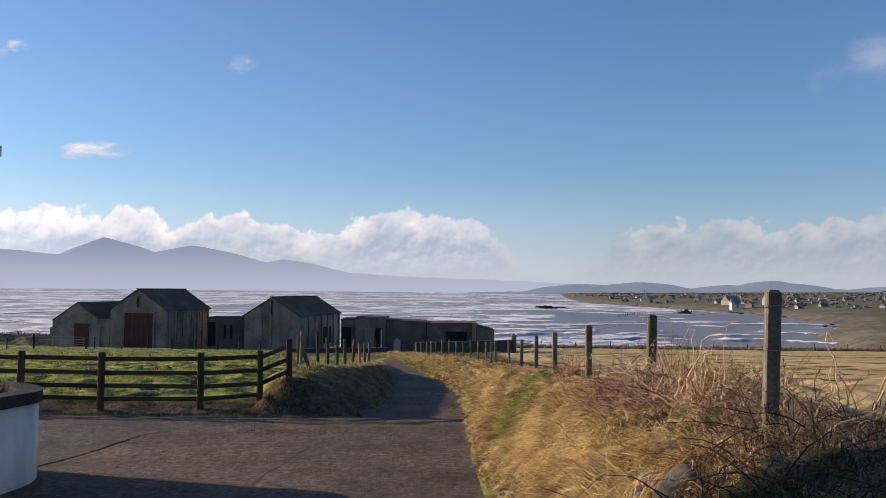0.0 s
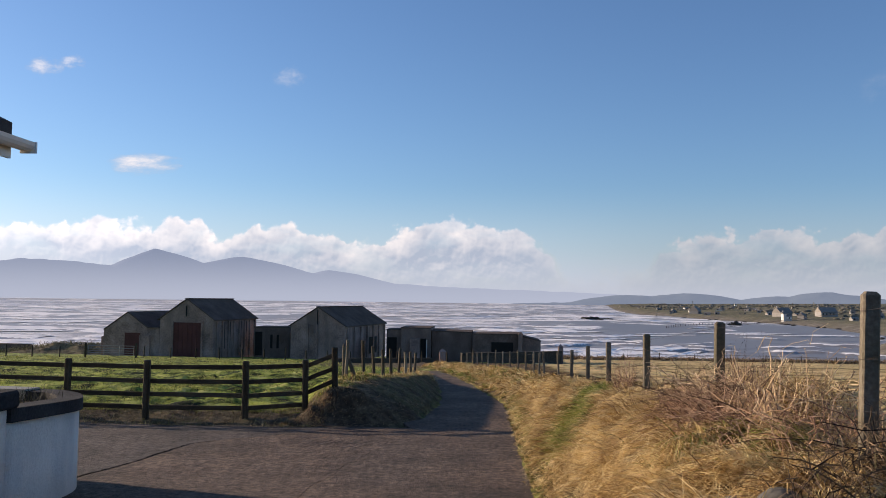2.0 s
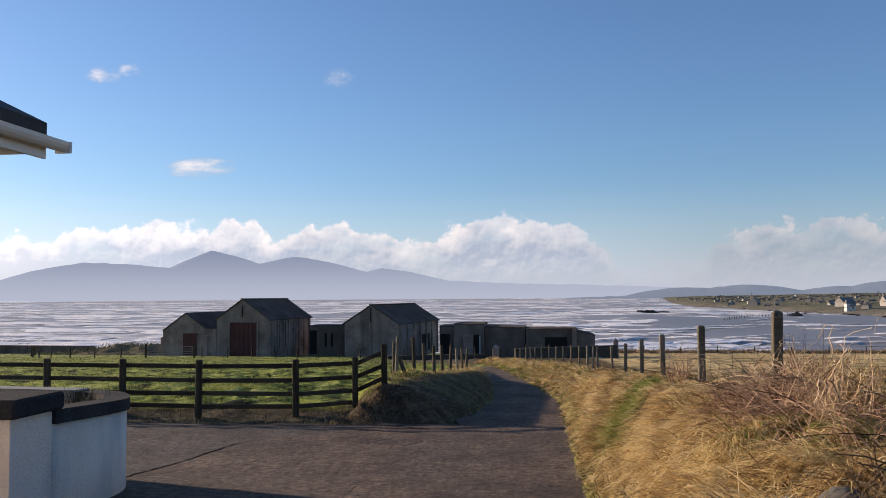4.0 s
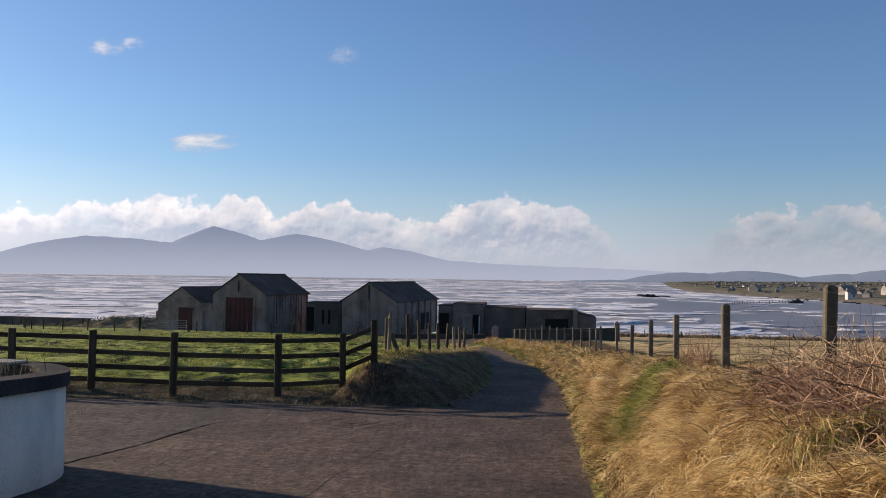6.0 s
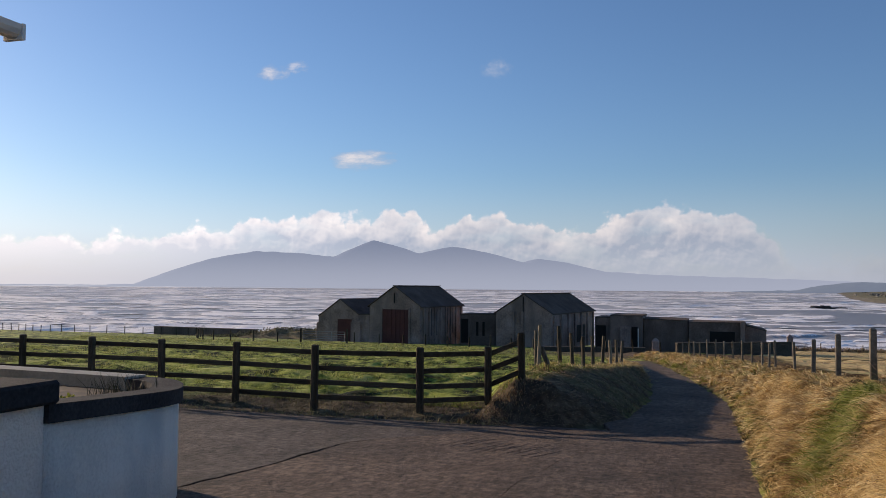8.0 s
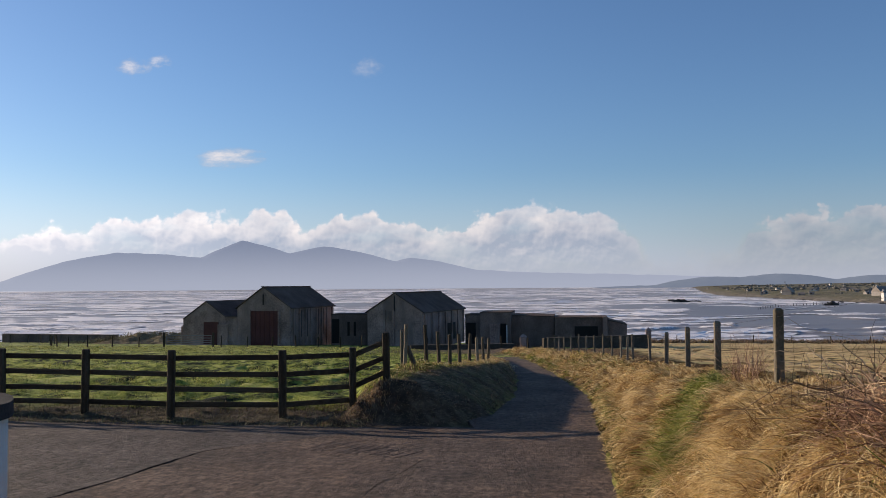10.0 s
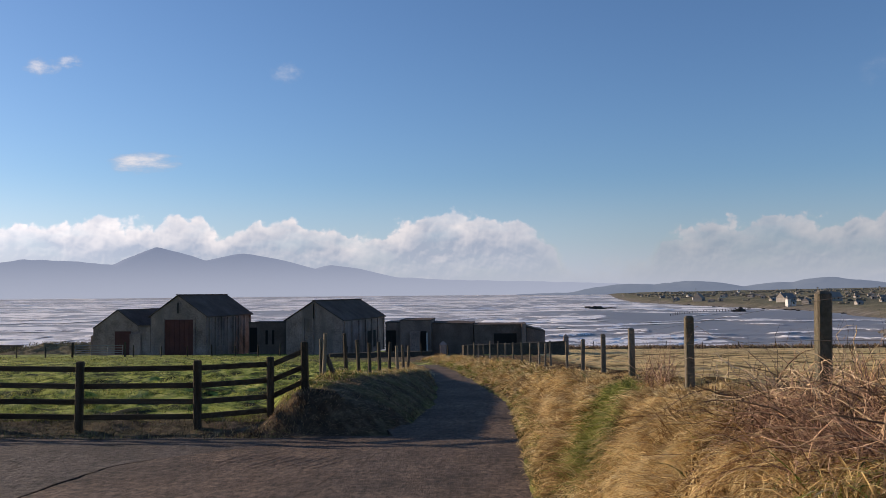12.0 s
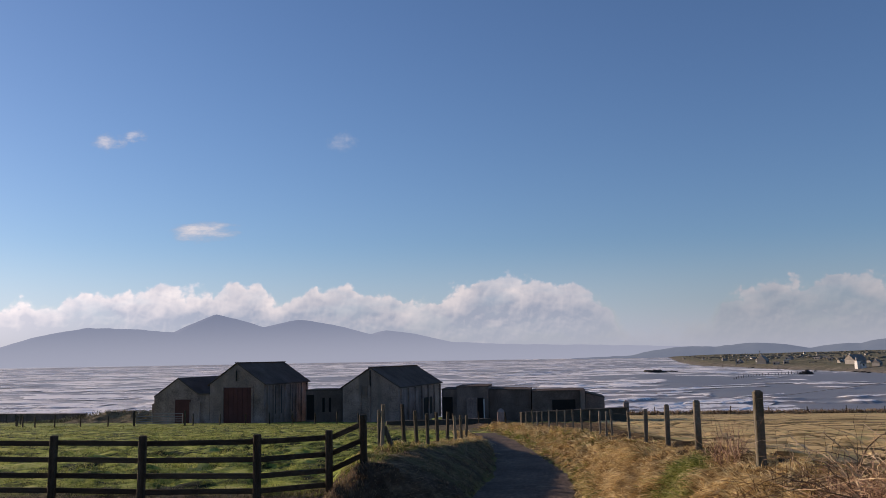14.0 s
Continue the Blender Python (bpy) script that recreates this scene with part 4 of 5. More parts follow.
put_lean("wall", extrude_poly([at_shed(L1, -2.2, -0.4, -0.3), at_shed(L1, -1.0, -0.4, -0.3), at_shed(L1, -1.0, 2.2, -0.3), at_shed(L1, -2.2, 2.2, -0.3)], AX * 0.28), M_RENDER, "pale patch of newer render")
put_lean("wall", extrude_poly([at_shed(L1, -7.4, -0.5, 0.8), at_shed(L1, -7.4, 1.9, 0.8), at_shed(L1, -6.62, 2.3, 0.8), at_shed(L1, -6.62, -0.5, 0.8)], AX * 6), M_RENDER)

# low outbuildings between and beyond the sheds
def flat_block(x0, x1, y, z0, top, deep, label, openings=(), slope=0.0, roof=True, skin=None):
    o = Vector(((x0 + x1) / 2, y, z0))
    ob = empty("outbuilding", o, label, "outbuilding")
    pts = [Vector((x0, y, z0 - 0.5)), Vector((x1, y, z0 - 0.5)), Vector((x1, y, top - slope)), Vector((x0, y, top))]
    bm = extrude_poly(pts, (0, deep, 0))
    bm.transform(Matrix.Translation(-o))
    part("wall", bm, skin or M_RUIN, ob)
    if roof:
        bm = extrude_poly([Vector((x0 - 0.02, y - 0.04, top + 0.004)), Vector((x1 + 0.02, y - 0.04, top - slope + 0.004)), Vector((x1 + 0.02, y - 0.04, top - slope + 0.11)), Vector((x0 - 0.02, y - 0.04, top + 0.11))], (0, deep + 0.08, 0))
        bm.transform(Matrix.Translation(-o))
        part("roof", bm, M_ROOF, ob)
    for a_, b_, c_, d_ in openings:
        bm = box((a_, y - 0.03, c_), (b_, y + 0.05, d_))
        bm.transform(Matrix.Translation(-o))
        part("opening", bm, M_DARK, ob, "dark doorway")
    return ob


link = flat_block(-26.2, -22.2, 94, -5.1, -1.95, 4, "low grey link building between the sheds", [(-26.1, -25.3, -5, -2.4), (-24.4, -24.15, -4.2, -2.7), (-23.7, -23.45, -4.2, -2.7)])
flat_block(-11.3, -9.7, 92, -5.0, -1.95, 5, "low dark outbuilding with an open bay", [(-11.2, -10.2, -5, -2.7)])
flat_block(-9.65, -6.5, 91, -5.0, -1.7, 6, "grey roofless outbuilding wall with a doorway", [(-7.55, -6.95, -4.9, -2.75)])
flat_block(-8.6, -7.6, 90.4, -5.0, -2.75, 0.55, "pale rendered porch wall", [], 0.0, False, M_RENDER)
flat_block(-6.45, -2.2, 92, -5.0, -2.02, 6, "long low dark outbuilding", [], 0.12)
flat_block(-2.1, 3.2, 91.5, -5.0, -2.25, 5, "long low outbuilding with sagging sheet roof", [(-0.1, 2.2, -4.8, -3.05)], -0.02, True)
flat_block(2.7, 3.15, 91.0, -5.0, -2.05, 0.48, "small chimney block on the outbuildings", [], 0.0, False)
flat_block(3.25, 5.1, 92, -5.0, -2.5, 5, "low end of the dark outbuildings", [], 0.45)
white_post = tagged(part("door_post", box((-6.95, 90.85, -5.2), (-6.85, 90.95, -2.9)), M_FARWALL), "pale timber post beside the doorway", "post")


def wall_run(x0, y0, x1, y1, z, h, t, label, m_=M_RUIN):
    d = Vector((x1 - x0, y1 - y0, 0))
    ob = empty("yard_wall", (x0, y0, z), label, "wall")
    n_ = d.cross(Vector((0, 0, 1))).normalized() * t
    bm = extrude_poly([Vector((0, 0, -0.8)), d + Vector((0, 0, -0.8)), d + Vector((0, 0, h)), Vector((0, 0, h))], n_)
    part("wall", bm, m_, ob)
    bm = extrude_poly([-n_ * 0.15 + Vector((0, 0, h + 0.003)), d - n_ * 0.15 + Vector((0, 0, h + 0.003)), d - n_ * 0.15 + Vector((0, 0, h + 0.1)), -n_ * 0.15 + Vector((0, 0, h + 0.1))], n_ * 1.3)
    part("coping", bm, m_, ob)
    return ob


wall_run(-3.0, 82, 6.8, 88, -5.0, 1.25, 0.3, "low grey cement yard wall beside the lane end", M_DAMP)
wall_run(-14, 76, -5.4, 78.5, -4.5, 0.5, 0.3, "low dark wall beside the lane end", M_DAMP)
wall_run(-61.5, 112, -80, 114, -6.4, 1.1, 0.4, "dark low wall along the seaward edge of the meadow", M_RUIN)


def pillar(x, y, z, w, h, label):
    ob = empty("gate_pillar", (x, y, z), label, "pillar", "gate pillars")
    part("shaft", box((-w / 2, -w / 2, -0.4), (w / 2, w / 2, h), None, 0.03), M_RENDER, ob)
    bm = bmesh.new()
    bmesh.ops.create_cone(bm, cap_ends=True, segments=4, radius1=w * 0.85, radius2=0.05, depth=0.3, matrix=Matrix.Translation((0, 0, h + 0.15)) @ Matrix.Rotation(radians(45), 4, "Z"))
    part("cap", bm, M_RENDER, ob)
    return ob


pillar(-4.6, 80, -4.6, 0.55, 1.15, "grey cement gate pillar with pyramid cap")
pillar(6.9, 88.2, -5.0, 0.5, 1.7, "grey cement gate pillar at the wall end")


# ---- post-and-rail fence ----
def square_post(w, h, bury=0.35, chamfer=0.02):
    bm = bmesh.new()
    add_box(bm, (-w / 2, -w / 2, -bury), (w / 2, w / 2, h), None, chamfer)
    return bm


RAIL_POSTS = [(-17.6, 20.2), (-15.6, 20.15), (-13.6, 20.1), (-11.65, 20.0), (-9.74, 19.9), (-7.83, 19.75), (-5.6, 19.9), (-4.41, 20.7), (-3.7, 20.65)]
RAIL_POSTS = [(-27.6, 20.5), (-25.6, 20.4), (-23.6, 20.4), (-21.6, 20.3), (-19.6, 20.2)] + RAIL_POSTS
rail_fence = empty("rail_fence", (-9.74, 19.9, -1.27), "dark weathered post-and-rail timber fence, four rails", "fence")
tops = []
for i, (x, y) in enumerate(RAIL_POSTS):
    top = 0.24 if i == len(RAIL_POSTS) - 1 else -0.06
    foot = top - 1.24
    tops.append(top)
    p = part("post", square_post(0.13, 1.24, 0.5), M_TIMBER, rail_fence)
    p.location = Vector((x, y, foot)) - rail_fence.location
    p.rotation_euler = (random.uniform(-0.015, 0.015), random.uniform(-0.015, 0.015), random.uniform(-0.05, 0.05))
for i, ((x0, y0), (x1, y1)) in enumerate(zip(RAIL_POSTS, RAIL_POSTS[1:])):
    for k, h in enumerate((1.08, 0.77, 0.46, 0.18)):
        if i == len(RAIL_POSTS) - 2 and k == 3:
            continue
        a_ = Vector((x0, y0 + 0.085, tops[i] - 1.24 + h + random.uniform(-0.012, 0.012)))
        b_ = Vector((x1, y1 + 0.085, tops[i + 1] - 1.24 + h + random.uniform(-0.012, 0.012)))
        bm = beam(a_ - rail_fence.location, b_ - rail_fence.location, 0.04, 0.1)
        part("rail", bm, M_RAIL, rail_fence)


# ---- wire fences ----
# sunlight on the post sides is put into this paler timber
M_PALE = mat("sunlit_post_timber", [(0.05, 0.04, 0.03), (0.12, 0.098, 0.072), (0.25, 0.21, 0.155)], 2, 30, 0.85, 0.6, stretch=(6, 6, 0.6), obrand=0.3, spec=0.1)
def wire_fence(name, label, posts, heights, w, material, strands, lean=0.03, cap=True, round_=False, slim=0):
    o = Vector(posts[0])
    fence = empty(name, o, label, "fence")
    meshes = {}
    for k_, (p, h) in enumerate(zip(posts, heights)):
        if slim and k_ == slim:
            w, meshes = w * 0.72, {}
        key = round(h, 1)
        if key not in meshes:
            bm = bmesh.new()
            if round_:
                bmesh.ops.create_cone(bm, cap_ends=True, segments=7, radius1=w / 2, radius2=w / 2.3, depth=h + 0.4, matrix=Matrix.Translation((0, 0, (h - 0.4) / 2)))
            else:
                add_box(bm, (-w / 2, -w / 2, -0.4), (w / 2, w / 2, h), None, 0.012)
                if cap:
                    for v in bm.verts:
                        if v.co.z > h - 0.005:
                            v.co.x *= 0.72
                            v.co.y *= 0.72
                        elif v.co.z > h - 0.05:
                            v.co.z -= 0.012
            ob = part("post", bm, material, fence)
            meshes[key] = ob.data
        else:
            ob = new("post", meshes[key])
            ob.parent = fence
        ob.location = Vector(p) - o
        ob.rotation_euler = (random.uniform(-lean, lean), random.uniform(-lean, lean), random.uniform(-0.2, 0.2))
    for f_ in strands:
        pts = []
        for p, h in zip(posts, heights):
            pts.append(Vector(p) - o + Vector((-w * 0.55, 0, h * f_)))
        part("wire", tube(pts, 0.0017 if w < 0.15 else 0.003, 3), M_WIRE, fence)
    return fence


posts, hs = [], []
for i, (x, y, top) in enumerate([(2.3, -1.6, 2.0), (2.33, 2.4, 1.75), (2.364, 6.45, 1.474), (2.446, 10.41, 1.223), (2.39, 14.5, 0.877), (2.372, 18.8, 0.545)]):
    foot = land1(x, y)
    posts.append((x, y, foot))
    hs.append(top - foot)
for k, y in enumerate((23, 27, 31, 34.5, 36.0, 37.5, 40, 42, 44, 46, 47.5, 49, 50.5, 52, 53.5, 55)):
    x = float(np.interp(y, [23, 27, 31, 34.5, 36.5, 40, 42, 44, 46, 47.5, 49, 50.5, 52, 53.5, 55], [2.41, 2.36, 2.28, 1.99, 1.84, 1.49, 1.2, 0.87, 0.52, 0.16, -0.25, -0.59, -0.9, -1.19, -1.6]))
    posts.append((x, y, land1(x, y)))
    hs.append(0.93)
wire_fence("wire_fence", "square concrete posts with wire along the grassy bank", posts, hs, 0.104, M_POST, (0.3, 0.6, 0.88), slim=8)
posts = [(x, y, land1(x, y)) for x, y in ((-4.07, 24.3), (-3.85, 26.1), (-3.72, 27.4), (-3.52, 28.1), (-3.4, 29.3), (-3.33, 31.0), (-3.2, 32.2), (-3.12, 33.2), (-3.05, 34.1))]
wire_fence("wire_fence", "grey weathered timber posts with wire on the lane bank", posts, [1.02, 0.98, 0.9, 0.9, 0.88, 0.88, 0.84, 0.8, 0.76], 0.115, M_PALE, (0.5, 0.85), 0.06, False, True)
strut = empty("strut", (-4.07, 24.35, land1(-4.07, 24.35)), "leaning timber strainer strut", "post")
part("brace", beam((0.3, 0.0, -0.15), (0.05, 0, 0.5), 0.1, 0.1), M_PALE, strut)
part("stub", box((-0.11, -0.05, -0.3), (-0.05, 0.05, 0.9), None, 0.015), M_PALE, strut)
posts = []
for i in range(52):
    x = -116.5 + 2.25 * i
    y = 80 + 3 * math.sin(i * 0.35) + (26 if x < -44 else 0) * smooth01(np.array((-44 - x) / 30.0))
    if -38.5 < x < -33.5:
        continue
    posts.append((x, float(y), land1(x, float(y))))
wire_fence("wire_fence", "thin timber stakes with wire across the meadow by the sheds", posts, [random.uniform(0.95, 1.15) for p in posts], 0.13, M_TIMBER, (0.5, 0.85), 0.05, False, True)
posts = []
for i in range(26):
    x, y = 4 + 6.0 * i, 145 + 0.08 * 6 * i
    posts.append((x, y, land1(x, y)))
wire_fence("wire_fence", "far stakes with wire along the stubble field edge", posts, [random.uniform(1.0, 1.3) for p in posts], 0.16, M_TIMBER, (0.85,), 0.05, False, True)

# tubular gate before the large shed
gz = land1(-36, 80)
gate = empty("field_gate", (-38.2, 80, gz), "grey galvanised tubular field gate", "gate")
for h in (0.25, 0.45, 0.65, 0.88, 1.12):
    part("bar", tube([(0, 0, h), (4.4, 0.1, h)], 0.03), M_GALV, gate)
for x in (0, 1.5, 3.0, 4.4):
    part("stile", tube([(x, 0.02 * x, 0.2), (x, 0.02 * x, 1.15)], 0.032), M_GALV, gate)
for x in (-0.25, 4.65):
    part("post", tube([(x, 0, -0.3), (x, 0, 1.4)], 0.1, 7), M_TIMBER, gate)


# ---- house beside the yard ----
house = empty("house", (-9.0, 4.0, -0.5), "white bungalow with dark tiled roof and white gutter", "house")
HO = house.location


def hpart(name, bm, m, lab="", parent=house):
    bm.transform(Matrix.Translation(-HO))
    return part(name, bm, m, parent, lab)


EAVE = 2.62
hpart("wall", box((-4.85, -7.5, -1.4), (-4.6, 7.25, EAVE)), M_WHITE)
hpart("wall", box((-9.5, 7.0, -1.6), (-4.86, 7.25, EAVE)), M_WHITE)
hpart("wall", box((-14.2, -7.5, -1.6), (-13.95, 7.25, EAVE)), M_WHITE)
hpart("wall", box((-13.94, 7.0, -1.6), (-9.52, 7.25, EAVE)), M_WHITE)
# roof of the wing, sloping up from the gutter
hpart("roof", extrude_poly([Vector((-4.14, 7.7, 2.72)), Vector((-9.6, 7.7, 5.4)), Vector((-9.6, 7.7, 5.52)), Vector((-4.14, 7.7, 2.84))], (0, -15.5, 0)), M_SLATE, "dark tiled roof slope")
hpart("roof", extrude_poly([Vector((-9.6, 7.7, 5.4)), Vector((-15.1, 7.7, 2.72)), Vector((-15.1, 7.7, 2.84)), Vector((-9.6, 7.7, 5.52))], (0, -15.5, 0)), M_SLATE, "dark tiled roof slope")
hpart("soffit", box((-4.6, -7.5, EAVE - 0.06), (-4.1, 7.6, EAVE - 0.03)), M_PVC)
hpart("fascia", box((-4.12, -7.5, EAVE - 0.1), (-4.095, 7.62, EAVE + 0.1)), M_PVC)
gut = []
for k in range(9):
    a_ = math.pi * k / 8
    gut.append(Vector((-4.03 - 0.065 * math.cos(a_), 7.77, EAVE + 0.06 - 0.085 * math.sin(a_))))
for k in range(8, -1, -1):
    a_ = math.pi * k / 8
    gut.append(Vector((-4.03 - 0.055 * math.cos(a_), 7.77, EAVE + 0.06 - 0.073 * math.sin(a_))))
hpart("gutter", extrude_poly(gut, (0, -15, 0)), M_PVC, "off-white half-round gutter")
hpart("gutter_end", box((-4.1, 7.76, EAVE - 0.03), (-3.96, 7.785, EAVE + 0.065)), M_PVC)
hpart("bargeboard", extrude_poly([Vector((-4.14, 7.62, 2.6)), Vector((-9.6, 7.62, 5.23)), Vector((-9.6, 7.62, 5.38)), Vector((-4.14, 7.62, 2.71))], (0, 0.06, 0)), M_PVC)

# ---- planter ----
planter = empty("planter", (-6.5, 10.0, -1.0), "white roughcast curved planter wall with dark coping", "planter")
PO = planter.location


def ppart(name, bm, m, lab="", parent=planter, smooth=False):
    bm.transform(Matrix.Translation(-PO))
    return part(name, bm, m, parent, lab, smooth)


def arc_wall(path, t, z0, z1):
    """A wall of thickness t to the left of a path; z0, z1 per point."""
    bm = bmesh.new()
    rows = []
    for i, p in enumerate(path):
        d = (Vector(path[min(i + 1, len(path) - 1)]) - Vector(path[max(i - 1, 0)])).normalized()
        nrm = Vector((-d.y, d.x))
        q = Vector(p) + nrm * t
        rows.append([bm.verts.new((p[0], p[1], z0(i))), bm.verts.new((p[0], p[1], z1(i))), bm.verts.new((q.x, q.y, z1(i))), bm.verts.new((q.x, q.y, z0(i)))])
    for a_, b_ in zip(rows, rows[1:]):
        for k in range(4):
            bm.faces.new((a_[k], a_[(k + 1) % 4], b_[(k + 1) % 4], b_[k]))
    bm.faces.new(rows[0])
    bm.faces.new(rows[-1][::-1])
    bmesh.ops.recalc_face_normals(bm, faces=bm.faces)
    return bm


# front run towards the yard, a rounded end, and the back run
front = [(-4.8 - 0.012 * k, 8.95 + 0.2 * k) for k in range(6)]
arc = [(-4.86 - 1.16 + 1.16 * math.cos(a_), 10.0 + 1.72 * math.sin(a_)) for a_ in np.linspace(0, math.pi * 0.5, 17)][1:]
backrun = [(-6.02 - 0.5 * k, 11.72 + 0.06 * k) for k in range(1, 14)]
path = front + arc + backrun
top_ = lambda i: float(np.interp(path[i][1], [8.9, 11], [0.12, 0.0])) if i < len(front) + len(arc) else 0.0 - 0.0 * i
ppart("wall", arc_wall(path, 0.22, lambda i: -1.5, top_), M_WHITE, smooth=True)
out = [(p[0] + (0.04 if i < len(front) else 0.03), p[1] + (0.03 if i >= len(front) else 0)) for i, p in enumerate(path)]
nf = len(front) + len(arc)
ppart("coping", arc_wall(out[:nf], 0.3, lambda i: top_(i) + 0.004, lambda i: top_(i) + 0.145), M_COPING, "dark painted coping")
# back run: sky light on its top is put into the paler colour
ppart("coping", arc_wall(out[nf - 1:], 0.3, lambda i: 0.004, lambda i: 0.168), M_COPE_TOP, "weathered coping slabs, sky light in their pale colour")
ppart("soil_bed", extrude_poly([Vector((-5.0, 8.96, -0.06)), Vector((-5.05, 10.0, -0.06)), Vector((-5.35, 10.9, -0.06)), Vector((-6.06, 11.42, -0.06)), Vector((-12.0, 12.0, -0.06)), Vector((-12.0, 8.96, -0.06))], (0, 0, 0.1)), M_DEADLEAF, "dark soil")
ppart("wall", box((-12.0, 8.5, -1.5), (-5.46, 8.7, -0.02)), M_WHITE, "white low inner wall")
ppart("pier", box((-5.45, 8.28, -1.5), (-4.803, 8.945, 0.26)), M_WHITE, "white roughcast pier")
ppart("pier_cap", box((-5.52, 8.2, 0.264), (-4.71, 9.02, 0.44), None, 0.025), M_COPING, "dark painted pier cap")


# ---- grasses and brambles ----
RNG = np.random.default_rng(5)


def ribbons(name, P, D, L, W, droop, material, label, category="grass", seg=3, wig=0.0):
    """Curved tapering blades: roots P, first directions D, lengths L, widths W."""
    n = len(P)
    D = D / np.linalg.norm(D, axis=1, keepdims=True)
    side = np.cross(D, np.array([0, 0, 1.0])) + RNG.normal(0, 0.25, (n, 3))
    side /= np.linalg.norm(side, axis=1, keepdims=True) + 1e-9
    rows = []
    for k in range(seg + 1):
        s = k / seg
        c = P + D * (L * s)[:, None]
        c[:, 2] -= droop * L * s * s
        if wig:
            c += RNG.normal(0, wig, (n, 3)) * s
        w = W * (1 - 0.85 * s) * 0.5
        rows += [c - side * w[:, None], c + side * w[:, None]]
    V = np.stack(rows, 1).reshape(-1, 3)
    o = (np.arange(n) * 2 * (seg + 1))[:, None]
    F = np.concatenate([o + np.array([[2 * k, 2 * k + 1, 2 * k + 3, 2 * k + 2]]) for k in range(seg)], 0)
    ob = new(name, mesh_np(name, V, F, material, True))
    return tagged(ob, label, category, kind="stuff")


def arcs(name, P, D, lean, L, W, bend, material, label, category="grass", seg=5):
    """Blades that rise along D and bend over towards lean by the angle bend, ending matted and hanging."""
    n = len(P)
    D = D / np.linalg.norm(D, axis=1, keepdims=True)
    lean = lean - D * (lean * D).sum(1, keepdims=True)
    lean /= np.linalg.norm(lean, axis=1, keepdims=True) + 1e-9
    side = np.cross(D, lean) + RNG.normal(0, 0.3, (n, 3))
    side /= np.linalg.norm(side, axis=1, keepdims=True) + 1e-9
    c, rows = P.copy(), []
    for k in range(seg + 1):
        w = W * (1 - 0.8 * (k / seg) ** 1.5) * 0.5
        rows += [c - side * w[:, None], c + side * w[:, None]]
        a_ = bend * (k + 0.5) / seg
        c = c + (D * np.cos(a_)[:, None] + lean * np.sin(a_)[:, None]) * (L / seg)[:, None] + RNG.normal(0, 0.05, (n, 3)) * (L / seg)[:, None]
    V = np.stack(rows, 1).reshape(-1, 3)
    o = (np.arange(n) * 2 * (seg + 1))[:, None]
    F = np.concatenate([o + np.array([[2 * k, 2 * k + 1, 2 * k + 3, 2 * k + 2]]) for k in range(seg)], 0)
    return tagged(new(name, mesh_np(name, V, F, material, True)), label, category, kind="stuff")


def canes(name, P, D, L, R0, droop, material, label, seg=7, wig=0.03, category="brambles"):
    """Thin three-sided stems, arched and crooked."""
    n = len(P)
    D = D / np.linalg.norm(D, axis=1, keepdims=True)
    u = np.cross(D, np.array([0.3, 0.2, 1.0]))
    u /= np.linalg.norm(u, axis=1, keepdims=True)
    v = np.cross(D, u)
    rows, drift = [], np.zeros((n, 3))
    for k in range(seg + 1):
        s = k / seg
        drift = drift + RNG.normal(0, wig, (n, 3))
        c = P + D * (L * s)[:, None] + drift * (L * s)[:, None]
        c[:, 2] -= droop * L * s * s
        r = R0 * (1 - 0.75 * s)
        for a_ in (0, 2.094, 4.189):
            rows.append(c + (u * math.cos(a_) + v * math.sin(a_)) * r[:, None])
    V = np.stack(rows, 1).reshape(-1, 3)
    o = (np.arange(n) * 3 * (seg + 1))[:, None]
    F = np.concatenate([o + np.array([[3 * k + i, 3 * k + (i + 1) % 3, 3 * k + 3 + (i + 1) % 3, 3 * k + 3 + i]]) for k in range(seg) for i in range(3)], 0)
    return tagged(new(name, mesh_np(name, V, F, material, True)), label, category, kind="stuff")


def green_patch(x, y):
    """Where the bank stays green."""
    g = np.exp(-(((x - 1.65) / 0.62) ** 2 + ((y - 15.2 - (x - 1.65) * 3.2) / 1.15) ** 2)) * 1.7
    g = g + 0.55 * np.exp(-(((x - 1.9) / 0.4) ** 2 + ((y - 7.6) / 0.8) ** 2))
    g = g + np.where(x < lane_right(y) + 0.5, 0.35, 0.0) * (y > 16) + 0.5 * np.clip((y - 24) / 20, 0, 0.6)
    return g + (fbm(x * 1.7, y * 1.1, 3, 41) - 0.5) * 1.3 - 0.12


M_FOOT = mat("bank_foot_grass", [(0.025, 0.02, 0.008), (0.08, 0.065, 0.022), (0.17, 0.128, 0.048), (0.085, 0.085, 0.03)], 2.4, 7, 0.8, 0.0, island=0.5, spec=0.2, thin=0.3)


